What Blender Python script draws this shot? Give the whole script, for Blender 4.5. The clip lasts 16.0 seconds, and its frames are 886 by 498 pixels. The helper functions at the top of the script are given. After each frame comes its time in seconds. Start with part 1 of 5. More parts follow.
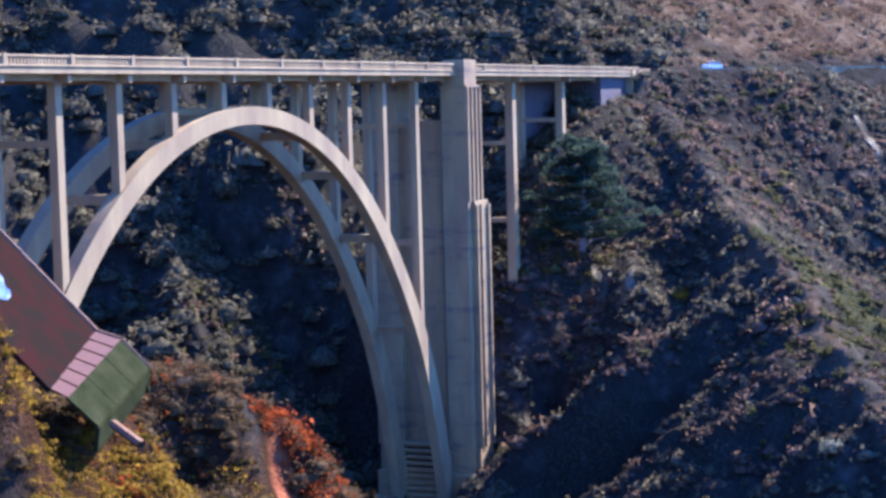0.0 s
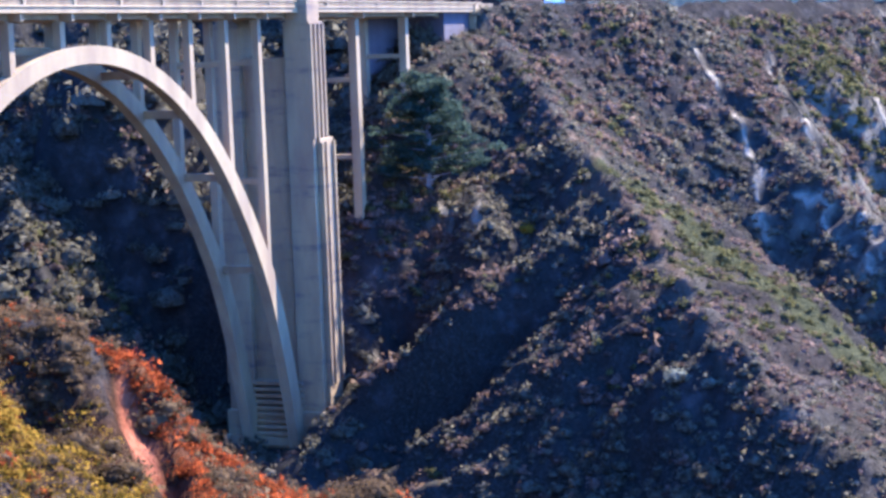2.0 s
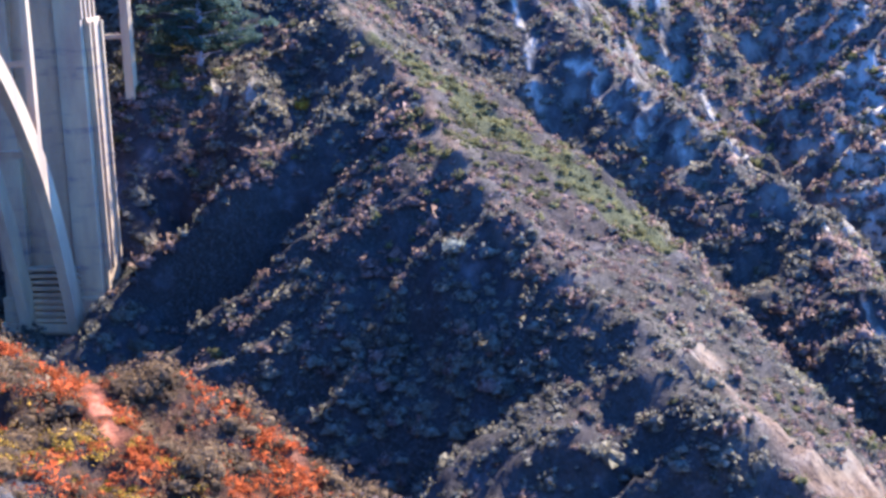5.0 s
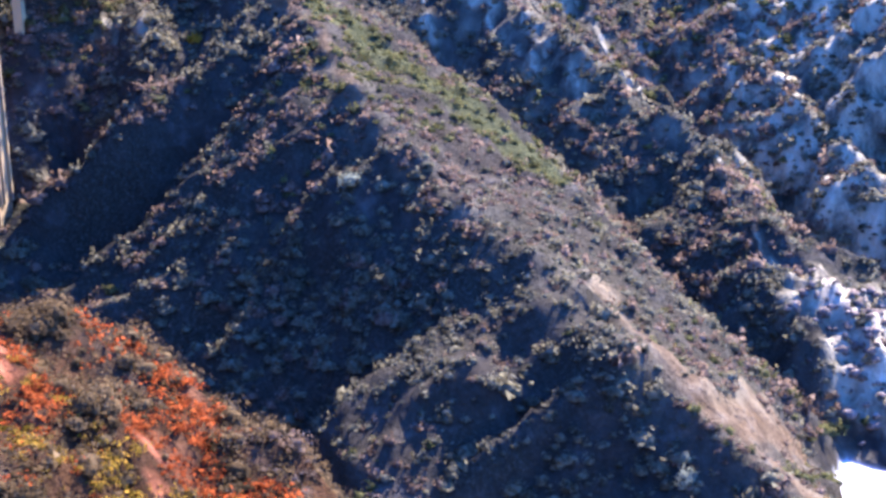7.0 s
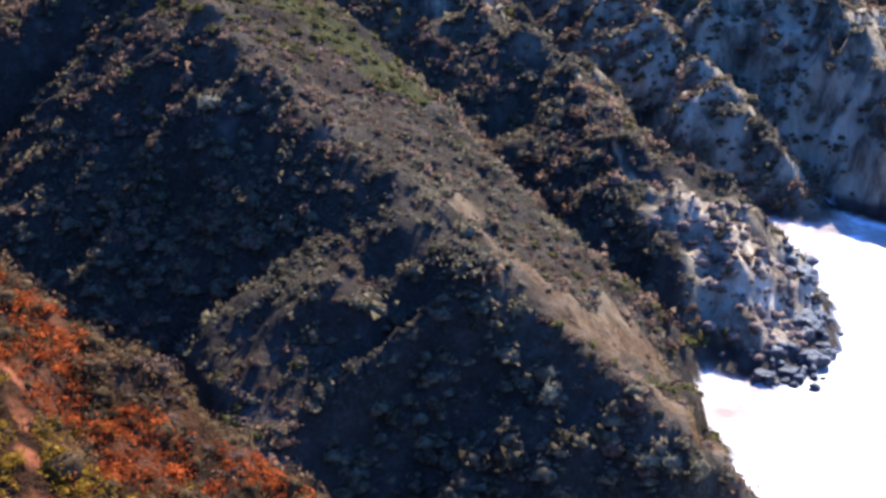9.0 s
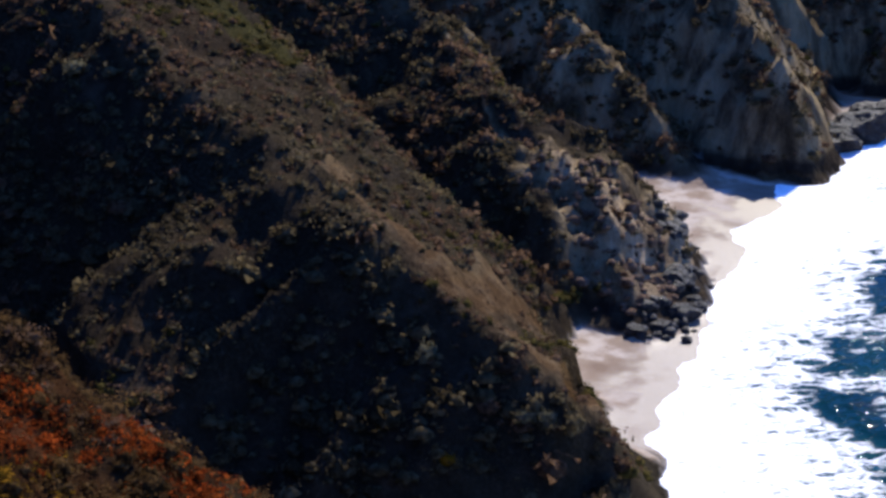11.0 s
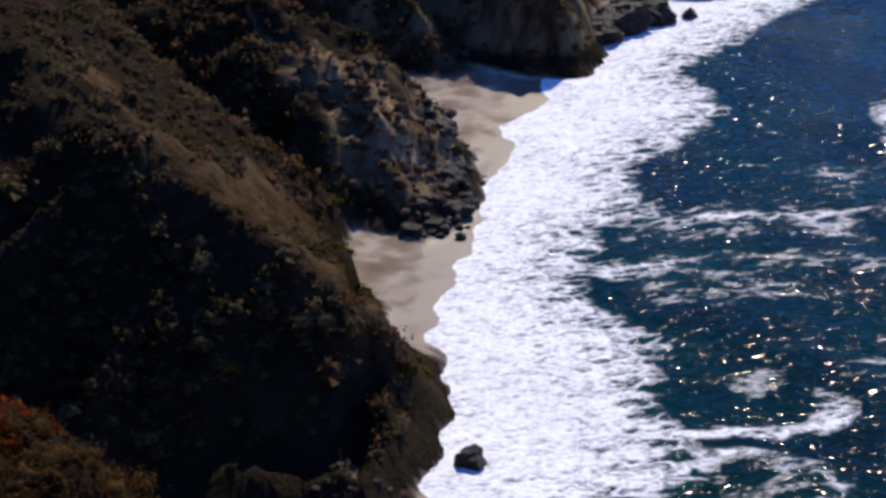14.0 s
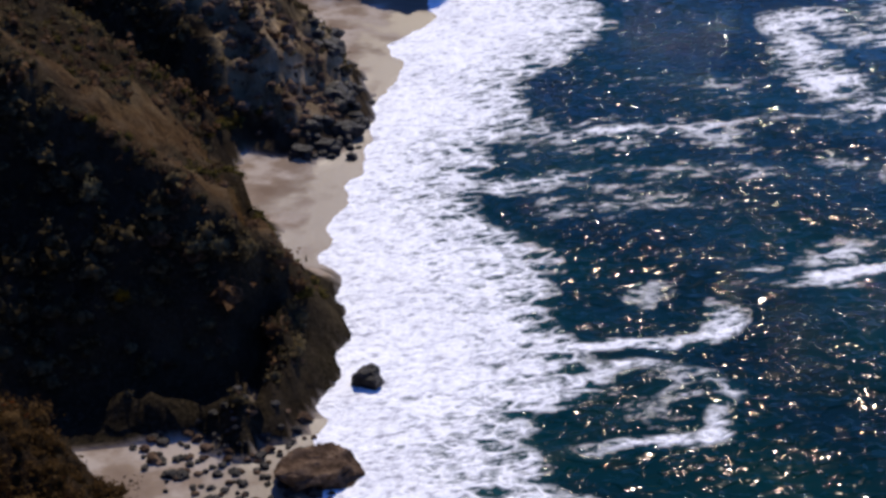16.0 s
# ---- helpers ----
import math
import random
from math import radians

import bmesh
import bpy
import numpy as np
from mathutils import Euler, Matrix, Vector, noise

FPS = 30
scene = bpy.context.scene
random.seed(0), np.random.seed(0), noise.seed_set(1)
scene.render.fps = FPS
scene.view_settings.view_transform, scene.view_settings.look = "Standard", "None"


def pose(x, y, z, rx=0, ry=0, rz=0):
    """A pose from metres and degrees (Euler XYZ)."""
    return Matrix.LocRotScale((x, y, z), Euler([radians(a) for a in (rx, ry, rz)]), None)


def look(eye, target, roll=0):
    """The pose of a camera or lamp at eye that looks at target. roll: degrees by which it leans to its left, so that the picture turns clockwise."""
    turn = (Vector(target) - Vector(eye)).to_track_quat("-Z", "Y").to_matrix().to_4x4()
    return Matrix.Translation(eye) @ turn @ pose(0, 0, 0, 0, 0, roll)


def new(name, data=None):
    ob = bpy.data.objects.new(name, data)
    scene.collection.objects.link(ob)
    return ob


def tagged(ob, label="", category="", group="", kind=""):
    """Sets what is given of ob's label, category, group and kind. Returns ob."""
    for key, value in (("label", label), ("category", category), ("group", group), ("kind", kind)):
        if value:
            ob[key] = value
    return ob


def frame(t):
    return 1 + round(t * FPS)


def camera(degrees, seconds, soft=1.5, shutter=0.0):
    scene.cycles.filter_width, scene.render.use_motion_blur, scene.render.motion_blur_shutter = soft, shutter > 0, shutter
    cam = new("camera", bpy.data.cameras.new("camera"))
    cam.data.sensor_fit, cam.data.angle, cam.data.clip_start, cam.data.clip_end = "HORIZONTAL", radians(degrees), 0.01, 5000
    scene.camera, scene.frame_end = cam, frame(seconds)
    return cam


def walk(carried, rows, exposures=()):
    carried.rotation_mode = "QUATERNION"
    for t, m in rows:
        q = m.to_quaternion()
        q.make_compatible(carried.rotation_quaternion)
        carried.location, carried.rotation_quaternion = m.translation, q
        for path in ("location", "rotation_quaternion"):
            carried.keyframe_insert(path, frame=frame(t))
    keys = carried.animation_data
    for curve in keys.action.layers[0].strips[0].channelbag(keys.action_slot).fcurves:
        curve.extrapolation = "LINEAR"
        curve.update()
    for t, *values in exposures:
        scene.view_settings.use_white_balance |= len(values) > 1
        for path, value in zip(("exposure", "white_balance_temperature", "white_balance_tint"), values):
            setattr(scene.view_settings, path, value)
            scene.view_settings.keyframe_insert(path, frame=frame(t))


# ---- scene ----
# The camera stands on a bluff and turns from the bridge to the surf.
EYE = (-176.03, -98.51, 76.46)
TURNS = [  # seconds, heading, tilt and lean in degrees
    (0.0, 23.236, -4.577, -1.496),
    (0.5, 22.117, -5.210, -1.631),
    (1.0, 21.038, -5.470, -1.671),
    (1.5, 19.678, -6.101, -1.956),
    (2.0, 18.531, -6.679, -2.044),
    (2.5, 17.579, -7.295, -2.327),
    (3.0, 16.637, -7.834, -2.264),
    (3.5, 15.493, -8.442, -2.448),
    (4.0, 14.369, -9.516, -2.746),
    (4.5, 12.862, -10.233, -2.831),
    (4.7, 12.404, -10.453, -2.919),
    (6.8, 8.637, -12.887, -2.678),
    (7.0, 8.573, -13.044, -2.859),
    (7.5, 7.887, -13.582, -2.577),
    (8.0, 6.692, -14.320, -2.671),
    (8.5, 5.370, -15.152, -2.712),
    (9.0, 4.341, -15.727, -2.859),
    (9.5, 3.081, -16.172, -2.881),
    (9.7, 2.719, -16.306, -2.933),
    (11.8, -1.706, -17.934, -2.688),
    (12.0, -2.297, -18.195, -2.612),
    (12.5, -3.593, -18.805, -2.603),
    (13.0, -4.811, -19.098, -3.027),
    (13.5, -5.656, -19.700, -3.777),
    (14.0, -6.893, -20.514, -3.338),
    (14.5, -7.943, -21.023, -3.567),
    (15.0, -8.960, -21.788, -3.855),
    (15.5, -9.562, -22.472, -3.932),
    (16.0, -10.306, -23.209, -3.617),
]


def aimed(yaw, tilt, lean):
    a, b = radians(yaw), radians(tilt)
    to = Vector((math.cos(a) * math.cos(b), math.sin(a) * math.cos(b), math.sin(b))) * 100
    return look(EYE, Vector(EYE) + to, LEAN_SIGN * lean)


LEAN_SIGN = 1
cam = camera(26.92, 16.0, 3.1)
walk(cam, [(t, aimed(a, b, c)) for t, a, b, c in TURNS],
     [(0.0, 2.87, 4140, 13), (1.5, 3.22, 4140, 13), (4.5, 3.78, 4200, 13), (7.0, 3.7, 4310, 12), (8.0, 3.38, 4440, 9), (9.0, 2.65, 4660, 5), (9.7, 1.95, 4790, 4), (11.8, 0.5, 5450, 4), (13.0, 0.15, 5600, 4), (16.0, 0.0, 5600, 5)])

# ---- sky and sun ----
SUN_AZ, SUN_EL = -22.0, 41.0
world = bpy.data.worlds.new("sky")
scene.world = world
world.use_nodes = True
nt = world.node_tree
sky = nt.nodes.new("ShaderNodeTexSky")
sky.sky_type, sky.sun_disc = "NISHITA", False
sky.air_density, sky.dust_density, sky.ozone_density = 1.0, 0.2, 6.0
sky.sun_elevation, sky.sun_rotation = radians(SUN_EL), radians(90.0 - SUN_AZ)
clear_blue = nt.nodes.new("ShaderNodeMix")
clear_blue.data_type, clear_blue.blend_type = "RGBA", "MULTIPLY"
clear_blue.inputs["Factor"].default_value = 1.0
clear_blue.inputs["B"].default_value = (0.61, 0.76, 1.27, 1)
nt.links.new(sky.outputs[0], clear_blue.inputs["A"])
nt.links.new(clear_blue.outputs["Result"], nt.nodes["Background"].inputs[0])
nt.nodes["Background"].inputs[1].default_value = 0.126
sun = new("sun", bpy.data.lights.new("sun", "SUN"))
sun.data.energy, sun.data.angle, sun.data.color = 5.0, radians(0.6), (1.0, 0.8, 0.58)
sa, se = radians(SUN_AZ), radians(SUN_EL)
SUN_DIR = Vector((math.cos(sa) * math.cos(se), math.sin(sa) * math.cos(se), math.sin(se)))
sun.matrix_world = look((0, 0, 300), Vector((0, 0, 300)) - SUN_DIR)


# ---- materials ----
def material(name, rough=0.9, metal=0.0, spec=0.3):
    m = bpy.data.materials.new(name)
    m.use_nodes = True
    b = m.node_tree.nodes["Principled BSDF"]
    b.inputs["Roughness"].default_value, b.inputs["Metallic"].default_value = rough, metal
    b.inputs["Specular IOR Level"].default_value = spec
    return m, m.node_tree, b


def node(t, kind, **values):
    n = t.nodes.new(kind)
    for k, v in values.items():
        n.inputs[k.replace("_", " ")].default_value = v
    return n


def noise_at(t, scale, detail=5.0, rough=0.6, vec=None):
    n = node(t, "ShaderNodeTexNoise", Scale=scale, Detail=detail, Roughness=rough)
    if vec is None:
        vec = position(t)
    t.links.new(vec, n.inputs["Vector"])
    return n.outputs["Fac"]


def position(t, scale=(1, 1, 1)):
    g = t.nodes.new("ShaderNodeNewGeometry")
    m = t.nodes.new("ShaderNodeMapping")
    m.inputs["Scale"].default_value = scale
    t.links.new(g.outputs["Position"], m.inputs["Vector"])
    return m.outputs["Vector"]


def steps(t, fac, stops):
    r = t.nodes.new("ShaderNodeValToRGB")
    e = r.color_ramp.elements
    while len(e) < len(stops):
        e.new(0.5)
    for el, (p, c) in zip(e, stops):
        el.position = p
        el.color = (*c, 1) if len(c) == 3 else c
    t.links.new(fac, r.inputs["Fac"])
    return r.outputs["Color"]


def grey(t, fac, a, b, lo=0.0, hi=1.0):
    m = t.nodes.new("ShaderNodeMapRange")
    for i, v in zip(("From Min", "From Max", "To Min", "To Max"), (a, b, lo, hi)):
        m.inputs[i].default_value = v
    t.links.new(fac, m.inputs["Value"])
    return m.outputs["Result"]


def mix(t, fac, a, b, blend="MIX"):
    m = t.nodes.new("ShaderNodeMix")
    m.data_type, m.blend_type = "RGBA", blend
    for sock, v in ((m.inputs["Factor"], fac), (m.inputs["A"], a), (m.inputs["B"], b)):
        if isinstance(v, (int, float)):
            sock.default_value = v
        elif isinstance(v, tuple):
            sock.default_value = (*v, 1)
        else:
            t.links.new(v, sock)
    return m.outputs["Result"]


def maths(t, op, a, b=None):
    m = t.nodes.new("ShaderNodeMath")
    m.operation = op
    for sock, v in zip(m.inputs, (a, b)):
        if v is None:
            continue
        if isinstance(v, (int, float)):
            sock.default_value = v
        else:
            t.links.new(v, sock)
    return m.outputs[0]


def attribute(t, name):
    a = t.nodes.new("ShaderNodeAttribute")
    a.attribute_name = name
    return a.outputs["Fac"]


def bump(t, b, height, strength, distance):
    n = node(t, "ShaderNodeBump", Strength=strength, Distance=distance)
    t.links.new(height, n.inputs["Height"])
    t.links.new(n.outputs["Normal"], b.inputs["Normal"])


def make_concrete(name, dark, pale, bands=0.0):
    m, t, b = material(name, 0.85, 0, 0.1)
    stain = noise_at(t, 0.35, 6, 0.65, position(t, (1, 1, 0.25)))
    grain = noise_at(t, 6.0, 5, 0.7)
    c = mix(t, grey(t, stain, 0.35, 0.7), dark, pale)
    c = mix(t, grey(t, grain, 0.3, 0.7, 0.0, 0.35), c, (0.2, 0.17, 0.14))
    if bands:
        course = noise_at(t, 1.0, 4, 0.6, position(t, (0.1, 0.1, 0.75)))
        blot = noise_at(t, 0.5, 3, 0.6)
        c = mix(t, maths(t, "MULTIPLY", grey(t, course, 0.54, 0.66), maths(t, "MULTIPLY", grey(t, blot, 0.35, 0.6), bands)), c, (0.075, 0.05, 0.032))
    t.links.new(c, b.inputs["Base Color"])
    bump(t, b, grain, 0.4, 0.03)
    return m


CONCRETE = make_concrete("weathered_concrete", (0.1716, 0.09396, 0.02262), (0.2776, 0.1711, 0.04627))
TOWER = make_concrete("board_marked_concrete", (0.1666, 0.08656, 0.01841), (0.2747, 0.1601, 0.03848), 0.75)
# Much darker mix for the south abutment and wing wall.
DARK_CONCRETE = make_concrete("dark_brown_concrete", (0.03069, 0.01403, 0.0081), (0.05859, 0.02805, 0.0162), 0.6)


def make_plain(name, a, b2, scale=2.0, rough=0.8, metal=0.0):
    m, t, b = material(name, rough, metal, 0.0 if rough >= 0.8 else 0.2)
    n = noise_at(t, scale, 6, 0.65)
    t.links.new(mix(t, grey(t, n, 0.3, 0.7), a, b2), b.inputs["Base Color"])
    bump(t, b, n, 0.3, 0.05)
    return m


ASPHALT = make_plain("asphalt", (0.045, 0.045, 0.047), (0.075, 0.073, 0.07), 3.0)
BARK = make_plain("bark", (0.1, 0.075, 0.055), (0.2, 0.16, 0.12), 5.0)


def make_ground():
    m, t, b = material("hillside_soil_rock_and_sand", 0.95, 0, 0.0)
    big, mid = noise_at(t, 0.035, 6, 0.6), noise_at(t, 0.3, 7, 0.68)
    fine = noise_at(t, 2.2, 5, 0.7)
    streak = noise_at(t, 0.16, 6, 0.65, position(t, (1, 1, 0.22)))
    soil = steps(t, mid, [(0.3, (0.01343, 0.01031, 0.006599)), (0.54, (0.0307, 0.02317, 0.01526)), (0.75, (0.07811, 0.06087, 0.04111))])
    scrub = steps(t, fine, [(0.3, (0.01114, 0.00913, 0.005467)), (0.52, (0.02684, 0.0213, 0.01282)), (0.75, (0.07254, 0.05664, 0.03564))])
    c = mix(t, grey(t, big, 0.4, 0.6), soil, scrub)
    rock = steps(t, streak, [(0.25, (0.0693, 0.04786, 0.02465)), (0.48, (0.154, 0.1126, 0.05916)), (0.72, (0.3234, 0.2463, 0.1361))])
    # Values above 1 take the palest rock, which also paints sunlight on the tip.
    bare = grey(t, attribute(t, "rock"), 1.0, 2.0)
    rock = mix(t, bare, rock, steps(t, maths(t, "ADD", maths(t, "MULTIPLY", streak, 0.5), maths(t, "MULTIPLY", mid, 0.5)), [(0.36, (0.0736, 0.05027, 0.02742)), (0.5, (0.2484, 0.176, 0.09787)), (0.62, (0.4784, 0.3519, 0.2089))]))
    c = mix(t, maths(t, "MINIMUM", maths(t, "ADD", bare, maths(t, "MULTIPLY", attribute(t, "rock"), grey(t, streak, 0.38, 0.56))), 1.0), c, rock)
    turf = steps(t, mid, [(0.3, (0.01885, 0.01774, 0.00635)), (0.7, (0.05969, 0.05026, 0.01905))])
    c = mix(t, grey(t, maths(t, "ADD", attribute(t, "turf"), maths(t, "MULTIPLY", maths(t, "SUBTRACT", mid, 0.5), 1.2)), 0.4, 0.6), c, turf)
    rust = steps(t, mid, [(0.3, (0.01308, 0.007207, 0.003927)), (0.54, (0.03528, 0.01636, 0.006639)), (0.75, (0.08568, 0.04084, 0.01646))])
    c = mix(t, grey(t, maths(t, "ADD", attribute(t, "rust"), maths(t, "MULTIPLY", maths(t, "SUBTRACT", big, 0.5), 1.5)), 0.3, 0.7), c, rust)
    c = mix(t, grey(t, attribute(t, "rust"), 0.9, 1.5), c, steps(t, mid, [(0.3, (0.12, 0.036, 0.012)), (0.7, (0.31, 0.105, 0.04))]))
    straw = steps(t, mid, [(0.3, (0.04183, 0.02293, 0.01043)), (0.5, (0.08198, 0.04937, 0.02328)), (0.7, (0.1423, 0.09525, 0.04989))])
    c = mix(t, attribute(t, "straw"), c, straw)
    sand = steps(t, noise_at(t, 0.12, 5, 0.55), [(0.36, (0.17, 0.12, 0.08)), (0.48, (0.24, 0.18, 0.125)), (0.56, (0.4, 0.335, 0.265))])
    sand = mix(t, grey(t, fine, 0.3, 0.7, 0, 0.2), sand, (0.2, 0.17, 0.14))
    parts = t.nodes.new("ShaderNodeSeparateXYZ")
    t.links.new(position(t), parts.inputs[0])
    tide = maths(t, "ADD", parts.outputs["Z"], maths(t, "MULTIPLY", maths(t, "SUBTRACT", noise_at(t, 0.16, 4, 0.55), 0.5), 1.6))
    wet = maths(t, "MULTIPLY", grey(t, tide, 0.15, 0.5, 1.0, 0.0), attribute(t, "sand"))
    sand = mix(t, wet, sand, (0.17, 0.125, 0.085))
    c = mix(t, maths(t, "MULTIPLY", grey(t, tide, 2.6, 3.6, 0.85, 0.0), grey(t, attribute(t, "rock"), 0.2, 0.6)), c, (0.016, 0.013, 0.011))
    c = mix(t, attribute(t, "sand"), c, sand)
    t.links.new(c, b.inputs["Base Color"])
    t.links.new(grey(t, wet, 0, 1, 0.95, 0.5), b.inputs["Roughness"])
    t.links.new(maths(t, "MULTIPLY", wet, 0.25), b.inputs["Specular IOR Level"])
    keep = maths(t, "SUBTRACT", 1.0, maths(t, "MULTIPLY", attribute(t, "sand"), 0.95))
    h = maths(t, "ADD", maths(t, "MULTIPLY", mid, 1.6), maths(t, "MULTIPLY", fine, 0.8))
    h = maths(t, "ADD", h, maths(t, "MULTIPLY", maths(t, "MULTIPLY", streak, grey(t, attribute(t, "rock"), 0.2, 0.8)), 4.0))
    bump(t, b, maths(t, "MULTIPLY", h, keep), 0.9, 0.9)
    return m


GROUND = make_ground()


def make_leaf(name, dark, pale, tip):
    m, t, b = material(name, 0.9, 0, 0.0)
    g = t.nodes.new("ShaderNodeNewGeometry")
    c = mix(t, attribute(t, "tint"), dark, pale)
    c = mix(t, grey(t, g.outputs["Random Per Island"], 0.5, 1.0, 0, 0.45), c, tip)
    speck = noise_at(t, 1.7, 3, 0.6)
    c = mix(t, grey(t, speck, 0.52, 0.7, 0, 0.55), c, tip)
    c = mix(t, grey(t, speck, 0.34, 0.48, 0.75, 0.0), c, tuple(v * 0.45 for v in dark))
    bump(t, b, speck, 0.6, 0.2)
    t.links.new(c, b.inputs["Base Color"])
    glow = t.nodes.new("ShaderNodeBsdfTranslucent")
    t.links.new(c, glow.inputs["Color"])
    both = node(t, "ShaderNodeMixShader", Fac=0.5)
    t.links.new(b.outputs[0], both.inputs[1])
    t.links.new(glow.outputs[0], both.inputs[2])
    t.links.new(both.outputs[0], t.nodes["Material Output"].inputs["Surface"])
    return m


SAGE = make_leaf("sage_scrub", (0.0374, 0.02763, 0.01306), (0.1151, 0.08692, 0.04144), (0.1798, 0.1428, 0.07646))
OLIVE = make_leaf("green_scrub", (0.03205, 0.0266, 0.00704), (0.08834, 0.07135, 0.01848), (0.1397, 0.1064, 0.0352))
DRY = make_leaf("dry_brush", (0.04442, 0.02469, 0.01278), (0.1358, 0.07933, 0.04132), (0.2157, 0.1392, 0.08077))
BRUSH = make_leaf("grey_brown_brush", (0.02592, 0.01493, 0.005544), (0.0985, 0.05602, 0.02016), (0.1659, 0.1014, 0.04032))
PALE_SAGE = make_leaf("pale_sage", (0.05698, 0.04872, 0.0255), (0.1384, 0.1218, 0.068), (0.1954, 0.1764, 0.1105))
STRAW = make_leaf("dry_straw", (0.0434, 0.02436, 0.01152), (0.093, 0.05336, 0.0264), (0.1426, 0.087, 0.0456))
RUSTY = make_leaf("rusty_ice_plant", (0.05, 0.00989, 0.0036), (0.28, 0.0516, 0.00855), (0.31, 0.08084, 0.0126))
LIME = make_leaf("yellow_green_succulent", (0.056, 0.03312, 0.0036), (0.2128, 0.1159, 0.0084), (0.3136, 0.1564, 0.016))
CYPRESS = make_leaf("cypress_needles", (0.01782, 0.0246, 0.01408), (0.04715, 0.0558, 0.0296), (0.0759, 0.0804, 0.0416))


def make_water():
    m, t, b = material("sea_water_and_foam", 0.06, 0, 0.1)
    b.inputs["IOR"].default_value = 1.22
    v = position(t, (1.0, 0.58, 1.0))
    n1 = noise_at(t, 0.45, 6, 0.66, v)
    n2 = noise_at(t, 1.7, 5, 0.65, v)
    broad = noise_at(t, 0.05, 4, 0.6)
    f = maths(t, "ADD", attribute(t, "foam"), maths(t, "MULTIPLY", maths(t, "SUBTRACT", n1, 0.5), 1.9))
    f = maths(t, "ADD", f, maths(t, "MULTIPLY", maths(t, "SUBTRACT", n2, 0.5), 0.9))
    mask = grey(t, f, 0.4, 0.72)
    bend = t.nodes.new("ShaderNodeVectorMath")
    bend.operation = "ADD"
    warp = node(t, "ShaderNodeTexNoise", Scale=0.35, Detail=4.0)
    t.links.new(position(t), warp.inputs["Vector"])
    stretch = t.nodes.new("ShaderNodeVectorMath")
    stretch.operation = "SCALE"
    stretch.inputs["Scale"].default_value = 3.2
    t.links.new(warp.outputs["Color"], stretch.inputs[0])
    t.links.new(stretch.outputs[0], bend.inputs[0])
    t.links.new(position(t, (1.0, 0.5, 1.0)), bend.inputs[1])
    cells = node(t, "ShaderNodeTexVoronoi", Scale=0.42)
    cells.feature = "DISTANCE_TO_EDGE"
    t.links.new(bend.outputs[0], cells.inputs["Vector"])
    lace = maths(t, "MULTIPLY", grey(t, cells.outputs["Distance"], 0.02, 0.16, 1.0, 0.0), grey(t, maths(t, "ADD", attribute(t, "foam"), maths(t, "MULTIPLY", maths(t, "SUBTRACT", n1, 0.5), 0.8)), 0.18, 0.44))
    mask = maths(t, "MAXIMUM", mask, lace)
    deep = steps(t, broad, [(0.35, (0.0006, 0.009, 0.011)), (0.65, (0.001, 0.019, 0.018))])
    deep = mix(t, grey(t, attribute(t, "foam"), 0.1, 0.55, 0, 0.5), deep, (0.015, 0.06, 0.058))
    t.links.new(mix(t, mask, deep, steps(t, maths(t, "ADD", maths(t, "MULTIPLY", n2, 0.55), maths(t, "MULTIPLY", noise_at(t, 0.75, 5, 0.65, bend.outputs[0]), 0.45)), [(0.37, (0.36, 0.35, 0.38)), (0.45, (0.74, 0.73, 0.74)), (0.52, (0.97, 0.96, 0.95))])), b.inputs["Base Color"])
    t.links.new(grey(t, mask, 0, 1, 0.06, 0.75), b.inputs["Roughness"])
    gusts = grey(t, noise_at(t, 0.55, 2, 0.55, position(t, (1.0, 0.8, 1.0))), 0.45, 0.56)
    chop = maths(t, "MULTIPLY", noise_at(t, 0.78, 0, 0.5, position(t, (1.0, 0.75, 1.0))), maths(t, "MULTIPLY", maths(t, "SUBTRACT", 1.0, mask), maths(t, "ADD", 0.04, maths(t, "MULTIPLY", gusts, 0.34))))
    rip = maths(t, "ADD", maths(t, "MULTIPLY", noise_at(t, 0.5, 2, 0.5, v), 0.22), chop)
    rip = maths(t, "ADD", rip, maths(t, "MULTIPLY", maths(t, "MULTIPLY", mask, n2), 0.7))
    bump(t, b, rip, 1.0, 0.4)
    return m


WATER = make_water()


# ---- the lie of the land ----
def vnoise(x, y, seed):
    """Smooth value noise on arrays, from -1 to 1."""
    xi, yi = np.floor(x).astype(np.int64), np.floor(y).astype(np.int64)
    fx, fy = x - xi, y - yi
    fx, fy = fx * fx * (3 - 2 * fx), fy * fy * (3 - 2 * fy)

    def cell(i, j):
        n = (i * 374761393 + j * 668265263 + seed * 974634777) & 0x7FFFFFFF
        n = ((n ^ (n >> 13)) * 1274126177) & 0x7FFFFFFF
        return ((n ^ (n >> 16)) & 0xFFFF) / 32767.5 - 1
    a = cell(xi, yi) * (1 - fx) + cell(xi + 1, yi) * fx
    b = cell(xi, yi + 1) * (1 - fx) + cell(xi + 1, yi + 1) * fx
    return a * (1 - fy) + b * fy


def fbm(x, y, wave, octaves, seed, gain=0.5, ridged=False):
    s, amp = np.zeros_like(x), 1.0
    for o in range(octaves):
        n = vnoise(x / wave + 31.7 * o, y / wave + 17.3 * o, seed + o)
        s += amp * ((0.5 - np.abs(n)) * 2 if ridged else n)
        amp *= gain
        wave *= 0.5
    return s


